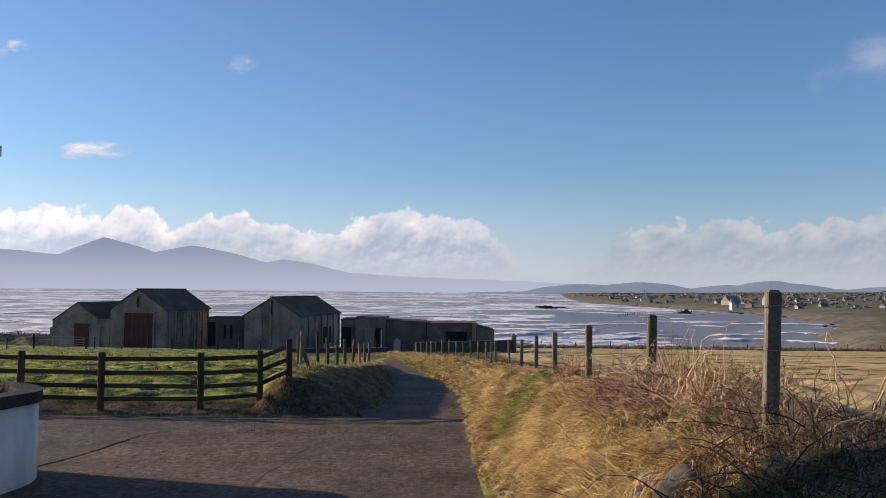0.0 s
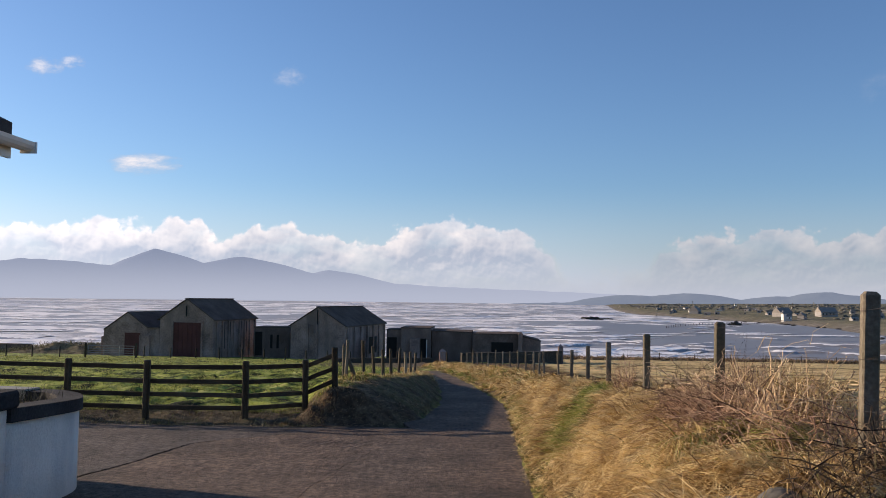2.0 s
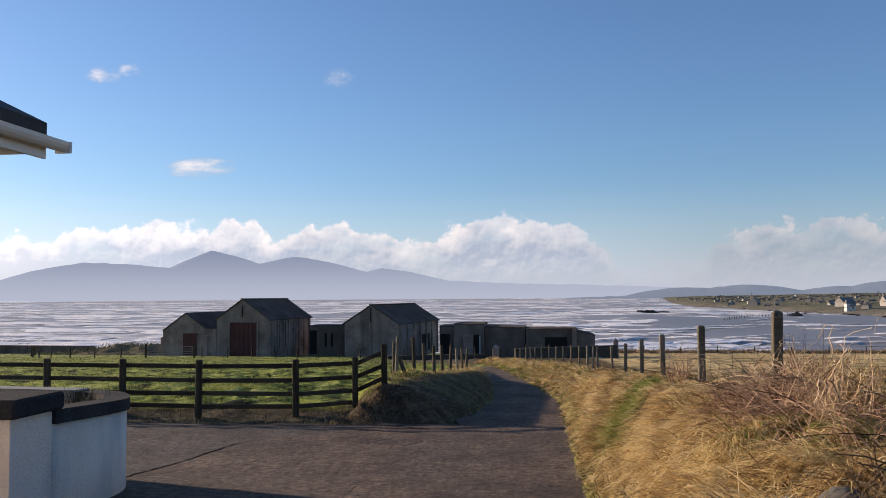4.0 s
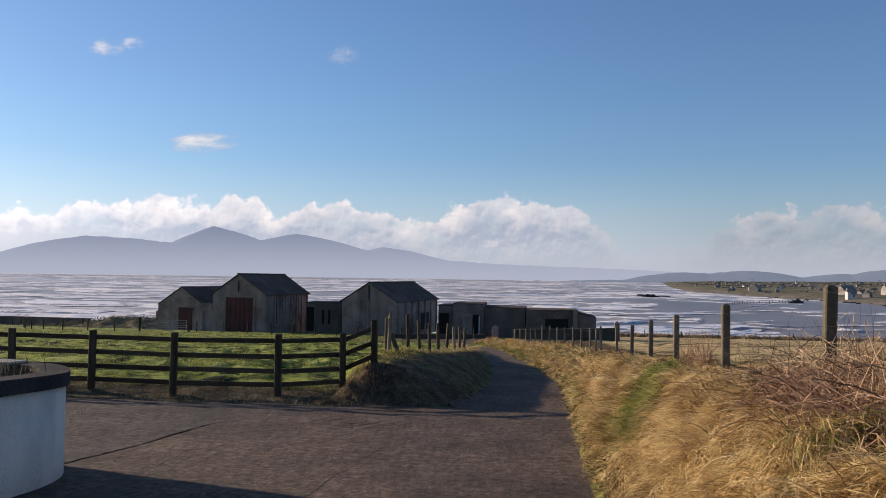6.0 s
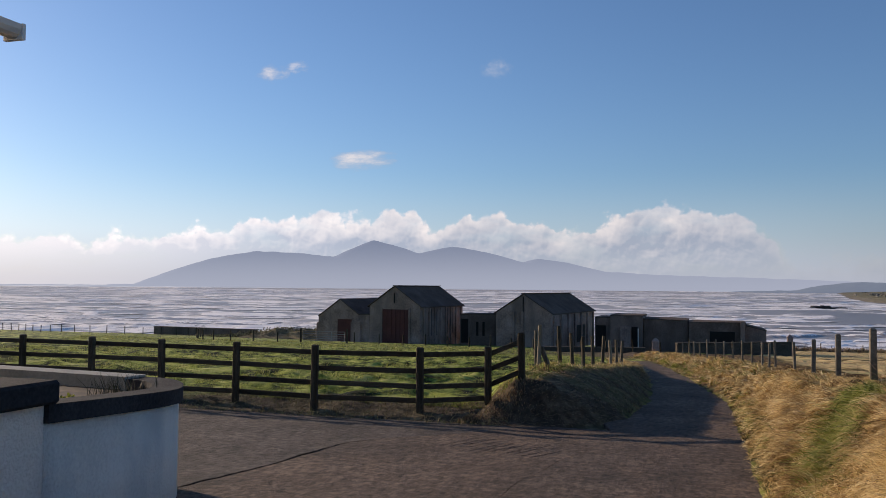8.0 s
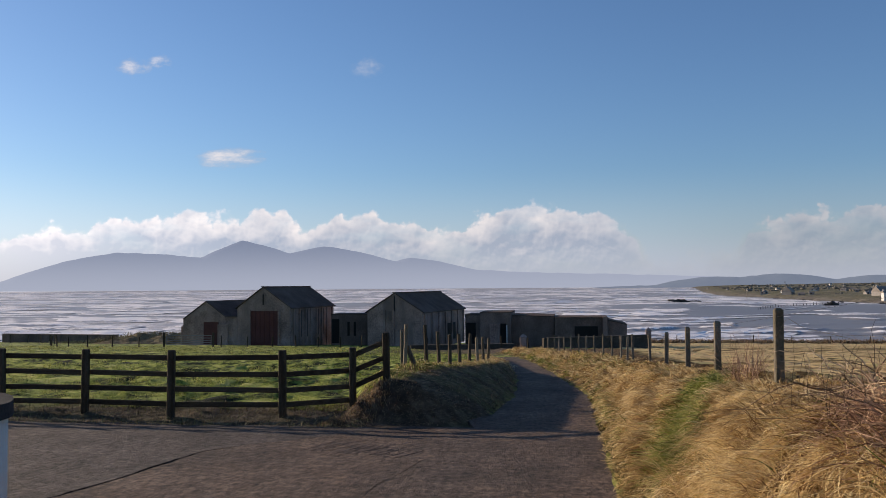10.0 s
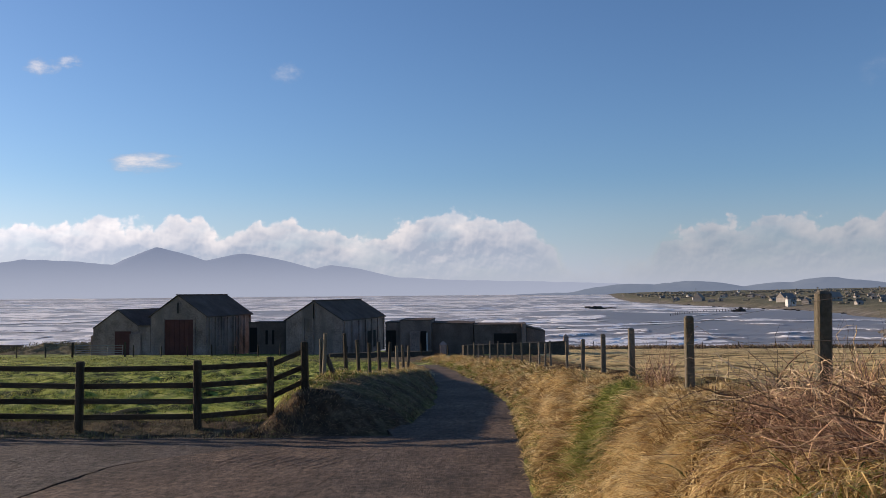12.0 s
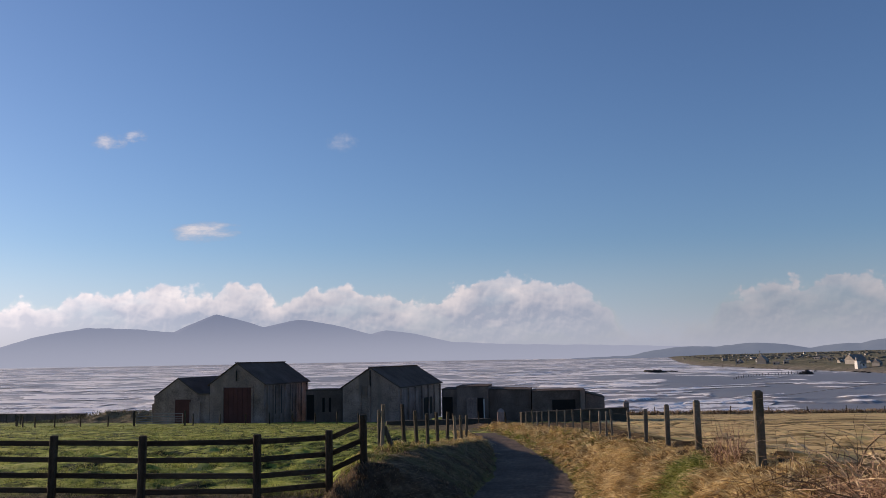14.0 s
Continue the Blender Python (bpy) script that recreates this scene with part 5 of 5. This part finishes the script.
def bank_blades(n, y0, y1, length, width, per, seg):
    """Tussocks of matted grass, each fallen its own way, and loose blades between them."""
    def place(k):
        y = y0 + (y1 - y0) * RNG.random(k)
        xr = lane_right(y)
        x = xr - 0.02 + (0.75 + np.interp(y, CREST_Y, CREST_X) - xr) * RNG.random(k) ** 0.9
        return x, y
    m = n // per
    cx, cy = place(m)
    size = RNG.uniform(0.55, 1.5, m)
    fall = 3.5 + 2.4 * (fbm(cx * 0.9, cy * 0.7, 2, 51) - 0.5) * 2 + RNG.normal(0, 0.6, m)
    i = np.repeat(np.arange(m), per)
    a_, r_ = RNG.random(len(i)) * 6.283, RNG.random(len(i)) ** 0.6 * 0.16 * size[i]
    lx, ly = place(n // 7)
    x, y = np.concatenate([cx[i] + r_ * np.cos(a_), lx]), np.concatenate([cy[i] + r_ * np.sin(a_), ly])
    f_ = np.concatenate([fall[i] + RNG.normal(0, 0.38, len(i)), RNG.uniform(0, 6.283, len(lx))])
    L = length * np.concatenate([size[i], RNG.uniform(0.5, 1.0, len(lx))]) * RNG.uniform(0.6, 1.4, len(x))
    bend = np.concatenate([RNG.uniform(1.3, 2.9, m)[i], RNG.uniform(0.6, 2.4, len(lx))]) * RNG.uniform(0.85, 1.15, len(x))
    lean = np.stack([np.cos(f_), np.sin(f_), np.full(len(x), -0.2)], 1)
    D = np.stack([-0.3 + 0.35 * np.cos(f_), 0.35 * np.sin(f_), np.full(len(x), 0.8)], 1) + RNG.normal(0, 0.25, (len(x), 3))
    L = L * (0.4 + 0.6 * smooth01((x - lane_right(y) - 0.05) / 0.45))
    L = L * (1 - 0.6 * smooth01((x - np.interp(y, CREST_Y, CREST_X) + 0.7) / 0.5))
    g = green_patch(x, y) + RNG.normal(0, 0.22, len(x)) > np.where(x < lane_right(y) + 0.22, 0.9, 0.46)
    # straw cut short inside the near patch whose dark colours stand for shade
    L = np.where(y < 5.5 + (x - 1.3) * 0.55, L * 0.25, L)
    mound = np.concatenate([0.06 * size[i] * (1 - (r_ / (0.16 * size[i])) ** 2), np.zeros(len(lx))])
    mound = mound * (1 - smooth01((x - np.interp(y, CREST_Y, CREST_X) + 0.6) / 0.5)) * smooth01((x - lane_right(y)) / 0.4)
    P = np.stack([x, y, land(x, y) - 0.02 + mound], 1)
    foot = (x < lane_right(y) + 0.08 + 0.4 * RNG.random(len(x))) & (RNG.random(len(x)) < 0.7) & ~g
    for sel, m_, lab, k in ((foot, M_FOOT, "dark mossy grass at the foot of the bank", 0.7), (~g & ~foot, M_STRAW, "long matted dry golden grass on the lane bank", 1.0), (g, M_GREEN, "fresh green grass patch on the lane bank", 1.0)):
        arcs("bank_grass", P[sel], D[sel], lean[sel], k * L[sel], width * RNG.uniform(0.6, 1.5, sel.sum()), bend[sel], m_, lab, seg=seg)


bank_blades(88000, 3.0, 14.0, 0.29, 0.0075, 110, 5)
bank_blades(64000, 13.0, 24.0, 0.29, 0.011, 90, 4)
bank_blades(28000, 23.0, 64.0, 0.3, 0.024, 40, 4)

# left bank: dark dead grass with a bright fringe along its crest
n = 46000
y = 19.4 + 30 * RNG.random(n) ** 1.4
xl, cl = lane_left(y), left_crest(y)
x = xl + 0.02 - (xl - cl + 0.8) * RNG.random(n)
P = np.stack([x, y, land(x, y) - 0.02], 1)
comb = fbm(x * 1.6, y * 1.6, 3, 52) * 9
D = np.stack([0.4 + 0.5 * np.cos(comb), 0.5 * np.sin(comb), 0.7 + RNG.normal(0, 0.2, n)], 1)
fringe = (x < cl + 0.12) & (x > cl - 0.75) & (y > 20.8)
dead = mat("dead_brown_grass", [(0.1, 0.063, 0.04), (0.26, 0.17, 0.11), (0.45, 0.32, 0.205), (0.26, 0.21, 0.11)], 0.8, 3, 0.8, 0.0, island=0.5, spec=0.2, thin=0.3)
keep = (P[:, 1] > apron_top(x) + 0.15) & ((x < cl + 0.15) | (RNG.random(n) < 0.5))
lush = RNG.random(n) < np.interp(y, [20, 25, 34], [0.95, 0.7, 0.15])
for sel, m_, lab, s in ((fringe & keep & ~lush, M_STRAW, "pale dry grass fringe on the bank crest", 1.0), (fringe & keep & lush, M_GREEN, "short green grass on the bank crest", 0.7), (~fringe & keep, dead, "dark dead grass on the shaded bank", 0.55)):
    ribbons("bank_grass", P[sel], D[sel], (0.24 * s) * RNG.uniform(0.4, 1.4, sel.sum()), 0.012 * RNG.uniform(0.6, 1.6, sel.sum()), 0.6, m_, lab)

M_VERGE = mat("verge_weeds", [(0.06, 0.045, 0.022), (0.18, 0.135, 0.065), (0.4, 0.31, 0.17), (0.18, 0.19, 0.06)], 0.8, 3, 0.8, 0.0, island=0.5, spec=0.2)
n = 900
x, y = RNG.normal(-2.75, 0.2, n), RNG.normal(34.6, 0.6, n)
P = np.stack([x, y, land(x, y)], 1)
ribbons("bank_grass", P, RNG.normal(0, 0.5, (n, 3)) + np.array([0.2, -0.2, 0.9]), RNG.uniform(0.2, 0.5, n), RNG.uniform(0.012, 0.025, n), 0.6, M_STRAW, "pale dry tussock at the bank end")

# verge under the rail fence
n = 24000
x = -27 + 24 * RNG.random(n)
y = apron_top(x) - 0.25 + 1.9 * RNG.random(n)
sel = x < -3.8
x, y = x[sel], y[sel]
n = len(x)
P = np.stack([x, y, land(x, y) - 0.02 + 0.06 * (y < apron_top(x))], 1)
D = RNG.normal(0, 0.6, (n, 3)) + np.array([0.2, 0, 0.6])
ribbons("verge_grass", P, D, 0.16 * RNG.uniform(0.5, 1.8, n), 0.01 * RNG.uniform(0.6, 1.5, n), 0.5, M_VERGE, "dark straggly grass and weeds under the rail fence")

# meadow
n = 150000
y = 20.3 + 62 * RNG.random(n) ** 1.7
x = -4.0 - (16 + (y - 20) * 0.75) * RNG.random(n)
tuft = fbm(x * 0.9, y * 0.9, 3, 71)
sel = (tuft > 0.42) & (x < lane_left(y) - 1.5)
x, y, tuft = x[sel], y[sel], tuft[sel]
n = len(x)
P = np.stack([x, y, land(x, y) - 0.02], 1)
D = np.stack([RNG.normal(0.25, 0.45, n), RNG.normal(0, 0.45, n), np.full(n, 0.8)], 1)
ribbons("meadow_grass", P, D, (0.08 + 0.42 * np.clip(tuft - 0.42, 0, 1)) * RNG.uniform(0.6, 1.6, n), (0.008 + (y - 20) * 0.0006) * RNG.uniform(0.6, 1.5, n), 0.4, M_GREEN, "green tussocky meadow grass", seg=2)

# bramble thicket round the fence post on the bank
n = 2900
a_ = RNG.random(n) * 6.283
r_ = RNG.random(n) ** 0.6
x, y = 2.4 + 0.62 * r_ * np.cos(a_), 9.4 + 1.5 * r_ * np.sin(a_)
P = np.stack([x, y, land(x, y) - 0.05 + 0.35 * RNG.random(n) * (1 - r_)], 1)
D = RNG.normal(0, 0.7, (n, 3)) + np.array([-0.25, -0.1, 0.75])
canes("bramble", P, D, RNG.uniform(0.4, 1.0, n), RNG.uniform(0.002, 0.006, n), 0.75, M_CANE, "tangled brown dead bramble thicket on the bank", wig=0.07)
n = 5200
a_ = RNG.random(n) * 6.283
r_ = RNG.random(n) ** 0.5
x, y = 2.75 + 0.7 * r_ * np.cos(a_), 9.2 + 1.8 * r_ * np.sin(a_)
P = np.stack([x, y, land(x, y) + 0.38 * (1 - r_ ** 2) * RNG.random(n)], 1)
D = RNG.normal(0, 0.5, (n, 3)) + np.array([0.0, -0.2, 0.9])
ribbons("bank_grass", P, D, RNG.uniform(0.2, 0.6, n), RNG.uniform(0.005, 0.012, n), 0.7, M_STRAW, "tall dry straw heaped over the brambles", wig=0.02)
# looser red-brown canes straggling down the bank
n = 420
x, y = RNG.uniform(1.6, 3.2, n), RNG.uniform(6.6, 9.4, n)
P = np.stack([x, y, land(x, y) + 0.1 * RNG.random(n)], 1)
D = np.stack([RNG.normal(-0.25, 0.55, n), RNG.normal(-0.1, 0.5, n), RNG.uniform(0.4, 1.1, n)], 1)
canes("bramble", P, D, RNG.uniform(0.4, 0.95, n), RNG.uniform(0.0025, 0.006, n), 0.8, M_CANE, "straggling red-brown bramble canes on the bank", seg=8, wig=0.06)
# pale arching canes over the thicket
n = 420
x, y = RNG.uniform(1.95, 3.6, n), RNG.uniform(7.6, 11.0, n)
P = np.stack([x, y, land(x, y) + 0.2 * RNG.random(n)], 1)
D = np.stack([RNG.normal(-0.1, 0.6, n), RNG.normal(-0.2, 0.5, n), RNG.uniform(0.5, 1.2, n)], 1)
canes("bramble", P, D, RNG.uniform(0.7, 1.5, n), RNG.uniform(0.004, 0.008, n), 0.75, M_BRAMBLE, "pale arching dead bramble canes over the bank", seg=9, wig=0.05)
# tall single stalks
n = 60
x, y = RNG.uniform(1.7, 3.0, n), RNG.uniform(8.6, 11.6, n)
P = np.stack([x, y, land(x, y)], 1)
canes("dry_stalks", P, RNG.normal(0, 0.2, (n, 3)) + np.array([0, 0, 1.0]), RNG.uniform(0.5, 0.85, n), RNG.uniform(0.002, 0.004, n), 0.05, M_DEADLEAF, "thin upright dead stalks over the bank", wig=0.02, category="stalks")
# bare shrub at the next post
n = 120
x, y = RNG.normal(2.15, 0.12, n), RNG.normal(15.3, 0.3, n)
P = np.stack([x, y, land(x, y)], 1)
canes("bare_shrub", P, RNG.normal(0, 0.35, (n, 3)) + np.array([-0.05, 0, 1.0]), RNG.uniform(0.3, 0.65, n), RNG.uniform(0.002, 0.005, n), 0.1, M_CANE, "small bare twiggy shrub by a fence post", wig=0.04, category="shrub")
# near end of the bank: brambles with shade put into their dark colour
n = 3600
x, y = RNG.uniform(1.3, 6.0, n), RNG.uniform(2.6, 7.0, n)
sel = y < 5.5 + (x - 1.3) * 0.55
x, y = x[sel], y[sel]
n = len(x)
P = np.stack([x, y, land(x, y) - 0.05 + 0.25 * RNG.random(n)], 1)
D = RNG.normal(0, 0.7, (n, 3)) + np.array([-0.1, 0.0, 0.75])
canes("bramble", P, D, RNG.uniform(0.25, 0.7, n), RNG.uniform(0.002, 0.006, n), 0.9, M_DEADLEAF, "dark tangled brambles near the house, shade in their colour", wig=0.08)
n = 14000
x, y = RNG.uniform(1.0, 6.0, n), RNG.uniform(2.6, 7.0, n)
sel = y < 5.6 + (x - 1.3) * 0.55
x, y = x[sel], y[sel]
n = len(x)
P = np.stack([x, y, land(x, y) - 0.03 + 0.15 * RNG.random(n)], 1)
ribbons("bank_grass", P, RNG.normal(0, 0.6, (n, 3)) + np.array([-0.2, 0, 0.6]), RNG.uniform(0.15, 0.4, n), RNG.uniform(0.004, 0.01, n), 0.7, dead, "dead grass among the shade-coloured brambles")
# the long arching canes beside the near post
for k, (x, y, dx, dz, L_) in enumerate([(2.95, 6.2, 0.55, 1.0, 1.0), (2.85, 6.0, 0.8, 0.9, 1.25), (3.4, 5.6, 0.6, 0.8, 1.3), (3.1, 5.4, 0.9, 0.7, 1.4), (2.3, 5.6, 0.9, 0.5, 0.9)]):
    z = land1(x, y)
    pts = []
    for i in range(12):
        s = i / 11
        pts.append((x + dx * L_ * s + 0.02 * math.sin(9 * s + k), y + 0.12 * math.sin(4 * s + k), z + dz * L_ * (s * 2.0 - 2.0 * s * s) + 0.02 * math.sin(13 * s)))
    tagged(part("bramble_cane", tube(pts, [0.008 * (1 - 0.6 * i / 11) for i in range(12)], 5), M_BRAMBLE), "long arching thorny bramble cane by the post", "bramble", "arching canes")
for x, y, s in ((1.15, 5.75, 0.26), (1.42, 6.05, 0.2), (1.0, 6.35, 0.15), (1.5, 5.5, 0.22), (0.95, 7.0, 0.1), (0.85, 8.1, 0.09)):
    bm = bmesh.new()
    bmesh.ops.create_icosphere(bm, subdivisions=3, radius=s)
    for v in bm.verts:
        v.co *= 0.75 + 0.5 * noise.noise(v.co * (2.2 / s * 0.4) + Vector((x, y, 0)))
        v.co.z *= 0.7
        v.co += Vector((x, y, land1(x, y) + s * 0.2))
    tagged(part("stone", bm, M_STONE, smooth=True), "rough grey field stone half buried in the bank", "stone", "bank stones")

# plants in the planter
n = 90
x, y = RNG.normal(-5.6, 0.16, n), RNG.normal(10.75, 0.14, n)
P = np.stack([x, y, np.full(n, 0.03)], 1)
dark_leaf = mat("dark_strap_leaf", [(0.02, 0.025, 0.015), (0.05, 0.055, 0.03), (0.1, 0.08, 0.05)], 2, 10, 0.6, 0.0, island=0.4)
ribbons("strap_plant", P, RNG.normal(0, 0.3, (n, 3)) + np.array([0, 0, 1.0]), RNG.uniform(0.2, 0.38, n), RNG.uniform(0.008, 0.016, n), 0.15, dark_leaf, "dark spiky strap-leaved plant in the planter", "plant")
for k, (x0, y0) in enumerate(((-5.35, 9.75), (-5.6, 9.5), (-5.9, 9.85), (-5.3, 9.35), (-5.75, 10.25), (-6.3, 10.3), (-6.9, 10.2))):
    n = 26
    P = np.stack([RNG.normal(x0, 0.05, n), RNG.normal(y0, 0.05, n), np.full(n, 0.04)], 1)
    ribbons("leafy_plant", P, RNG.normal(0, 0.4, (n, 3)) + np.array([0, 0, 1.0]), RNG.uniform(0.14, 0.28, n), RNG.uniform(0.03, 0.055, n), 0.5, M_GREEN, "small yellow-green leafy plant in the planter bed", "plant")


# ---- across the bay ----
def far_house(x, y, w, d, h, roof, turn, white, chimney=True, size=1.0):
    w, d, h, roof = w * size, d * size, h * size, roof * size
    z = land1(x, y)
    ob = empty("house", (x, y, z), "far white-walled cottage with slate roof" if white else "far grey cottage with slate roof", "house", "village houses")
    ob.rotation_euler = (0, 0, turn)
    bm = bmesh.new()
    add_box(bm, (-w / 2, -d / 2, -2), (w / 2, d / 2, h))
    part("wall", bm, M_FARWALL if white else M_FARGREY, ob)
    bm = extrude_poly([Vector((-w / 2 - 0.3, -d / 2 - 0.3, h + 0.004)), Vector((-w / 2 - 0.3, d / 2 + 0.3, h + 0.004)), Vector((-w / 2 - 0.3, 0, h + roof))], (w + 0.6, 0, 0))
    part("roof", bm, M_FARROOF, ob)
    for i in range(int(w // 3)):
        xx = -w / 2 + 1.5 + i * 3
        part("window", box((xx - 0.5, -d / 2 - 0.05, h * 0.35), (xx + 0.5, -d / 2 + 0.05, h * 0.35 + 1.3)), M_DARK, ob)
    if chimney:
        part("chimney", box((-w / 2 + 0.3, -0.5, h + roof * 0.6), (-w / 2 + 1.3, 0.5, h + roof + 1.0)), M_FARGREY, ob)
    return ob


far_house(216.0, 650, 2.8, 3.2, 4.4, 1.5, 0.3, True)
far_house(219.2, 650, 3.4, 4, 2.4, 1.6, 0.2, True)
far_house(231, 655, 6, 5, 2.6, 2.0, 0.9, False)
far_house(238, 720, 13, 9, 3.0, 4.2, 0.5, False)
far_house(205.0, 880, 13, 9, 3.4, 4.6, 1.1, False)
far_house(262, 690, 14, 9, 3.0, 4.0, 0.2, False)
hr = random.Random(11)
done = 0
while done < 70:
    az_, dist_ = radians(hr.uniform(7.5, 27.0)), hr.choice((hr.uniform(640, 1000), hr.uniform(800, 2000)))
    x, y = dist_ * math.sin(az_), dist_ * math.cos(az_)
    if x < float(shore_x(y)) + 14:
        continue
    far_house(x, y, hr.uniform(6, 13), hr.uniform(5, 8), hr.uniform(2.0, 2.8), hr.uniform(2.0, 3.6), hr.uniform(-0.8, 0.8), hr.random() < 0.16, hr.random() < 0.4, 0.52)
    done += 1

# hedges and bare trees among the houses
V, F = [], []
bm = bmesh.new()
bmesh.ops.create_icosphere(bm, subdivisions=1, radius=1.0)
bv = np.array([v.co[:] for v in bm.verts])
bf = np.array([[v.index for v in f_.verts] for f_ in bm.faces])
bm.free()
for i in range(640):
    az_, dist_ = radians(hr.uniform(6, 30)), hr.uniform(560, 2600)
    x, y = dist_ * math.sin(az_), dist_ * math.cos(az_)
    if x < float(shore_x(y)) + 40:
        continue
    run = hr.randint(1, 6)
    for k in range(run):
        s = hr.uniform(0.5, 1.5) * (1.5 if dist_ > 900 else 1.0)
        xx, yy = x + k * s * 1.5, y + k * hr.uniform(-1, 1)
        F.append(bf + sum(len(v) for v in V[-1:]) * 0 + len(V) * len(bv))
        V.append(bv * np.array([s * 1.3, s, s * hr.uniform(0.5, 1.1)]) * (0.8 + 0.4 * RNG.random((len(bv), 1))) + np.array([xx, yy, land1(xx, yy) + s * 0.4]))
tagged(new("hedgerows", mesh_np("hedgerows", np.vstack(V), np.vstack(F), M_FARTREE)), "dark winter hedges and bare trees among far fields", "hedges", kind="stuff")

# stakes standing in the water of the bay
stakes = empty("water_stakes", (118, 520, SEA), "row of dark stakes standing in the shallow bay", "stakes")
for i in range(34):
    s = i / 33
    x, y = 100 + 92 * s, 500 + 165 * s + 12 * math.sin(s * 6)
    p = part("stake", box((-0.16, -0.16, -2), (0.16, 0.16, hr.uniform(0.8, 1.9))), M_ROCK, stakes)
    p.location = Vector((x, y, SEA)) - stakes.location


def rock(x, y, z, sx, sy, sz, lab):
    bm = bmesh.new()
    bmesh.ops.create_icosphere(bm, subdivisions=4, radius=1.0)
    for v in bm.verts:
        k = 0.7 + 0.7 * noise.noise(v.co * 2.3 + Vector((x, y, 0))) + 0.3 * noise.noise(v.co * 6 + Vector((y, x, 0)))
        v.co = Vector((v.co.x * sx * k, v.co.y * sy * k, v.co.z * sz * k))
        v.co += Vector((x, y, z))
    return tagged(part("rock", bm, M_ROCK, smooth=False), lab, "rock", "shore rocks")


rock(82, 707, SEA, 11, 5, 2.6, "dark skerry rock in the breaking waves")
rock(97, 720, SEA, 5, 3, 1.2, "small dark skerry rock in the waves")
rock(163, 590, SEA, 5.5, 3, 2.6, "dark jagged rock standing in the bay")
for i in range(40):
    y = hr.uniform(270, 900)
    x = float(shore_x(y)) + hr.uniform(-2, 9)
    s = hr.uniform(0.5, 1.6)
    rock(x, y, SEA + 0.1, s * 1.6, s, s * 0.7, "dark wet boulder on the far shore")
for x, y in ((170, 900), (260, 760), (300, 820), (330, 760), (230, 1000)):
    pole = empty("utility_pole", (x, y, land1(x, y)), "tall dark timber utility pole in the village", "pole", "utility poles")
    part("mast", tube([(0, 0, -1), (0, 0, 10.5)], [0.3, 0.2], 6), M_FARTREE, pole)
    part("crossarm", box((-1.2, -0.1, 9.6), (1.2, 0.1, 9.9)), M_FARTREE, pole)

# rough growth on the seaward edge of the meadow
gx, gy = np.meshgrid(np.linspace(-60, -45.5, 70), np.linspace(100.5, 110, 40), indexing="ij")
lump = np.clip(np.interp(gx, [-60, -57.5, -54, -52, -49.5, -47, -45.5], [0, 0.5, 0.95, 0.8, 1.0, 0.75, 0]) * np.sin((gy - 100.5) / 9.5 * math.pi), 0, 1)
gz = land(gx, gy) - 0.15 + 1.45 * lump * (0.6 + 0.7 * fbm(gx * 0.9, gy * 0.9, 4, 61))
M_SCRUB = mat("winter_scrub", [(0.05, 0.038, 0.02), (0.15, 0.115, 0.06), (0.28, 0.22, 0.12), (0.14, 0.14, 0.05)], 0.9, 5, 0.95, 0.8, dist=0.2)
tagged(new("scrub", mesh_np("scrub", np.stack([gx, gy, gz], -1).reshape(-1, 3), grid_faces(70, 40), M_SCRUB)), "low mound of brown scrub beside the sheds", "scrub", kind="stuff")
k = RNG.integers(0, gx.size, 9000)
P = np.stack([gx.ravel()[k], gy.ravel()[k], gz.ravel()[k] - 0.05], 1) + RNG.normal(0, 0.08, (9000, 3))
ribbons("scrub", P, RNG.normal(0, 0.6, (9000, 3)) + np.array([0, 0, 0.7]), RNG.uniform(0.15, 0.4, 9000), RNG.uniform(0.03, 0.08, 9000), 0.5, M_SCRUB, "dry stems on the scrub mound", "scrub", seg=2)
n = 14000
t_ = RNG.random(n)
x = -66 + 24 * t_ + RNG.normal(0, 1.5, n)
y = 108 + RNG.normal(0, 2.5, n)
hump = np.exp(-((x + 53) / 7) ** 2)
P = np.stack([x, y, land(x, y) + 1.5 * hump * RNG.random(n)], 1)
ribbons("scrub", P, RNG.normal(0, 0.6, (n, 3)) + np.array([0, 0, 0.8]), RNG.uniform(0.2, 0.55, n), RNG.uniform(0.04, 0.12, n), 0.4, M_VERGE, "brown scrub and gorse at the meadow edge", "scrub", seg=2)
n = 26000
x = -2 + 156 * RNG.random(n)
y = 146 + 0.08 * (x - 4) + RNG.normal(0, 0.9, n)
P = np.stack([x, y, land(x, y)], 1)
ribbons("scrub", P, RNG.normal(0, 0.6, (n, 3)) + np.array([0, 0, 0.8]), RNG.uniform(0.6, 1.4, n), RNG.uniform(0.1, 0.25, n), 0.4, dead, "dark rough hedge strip along the stubble field edge", "scrub", seg=2)
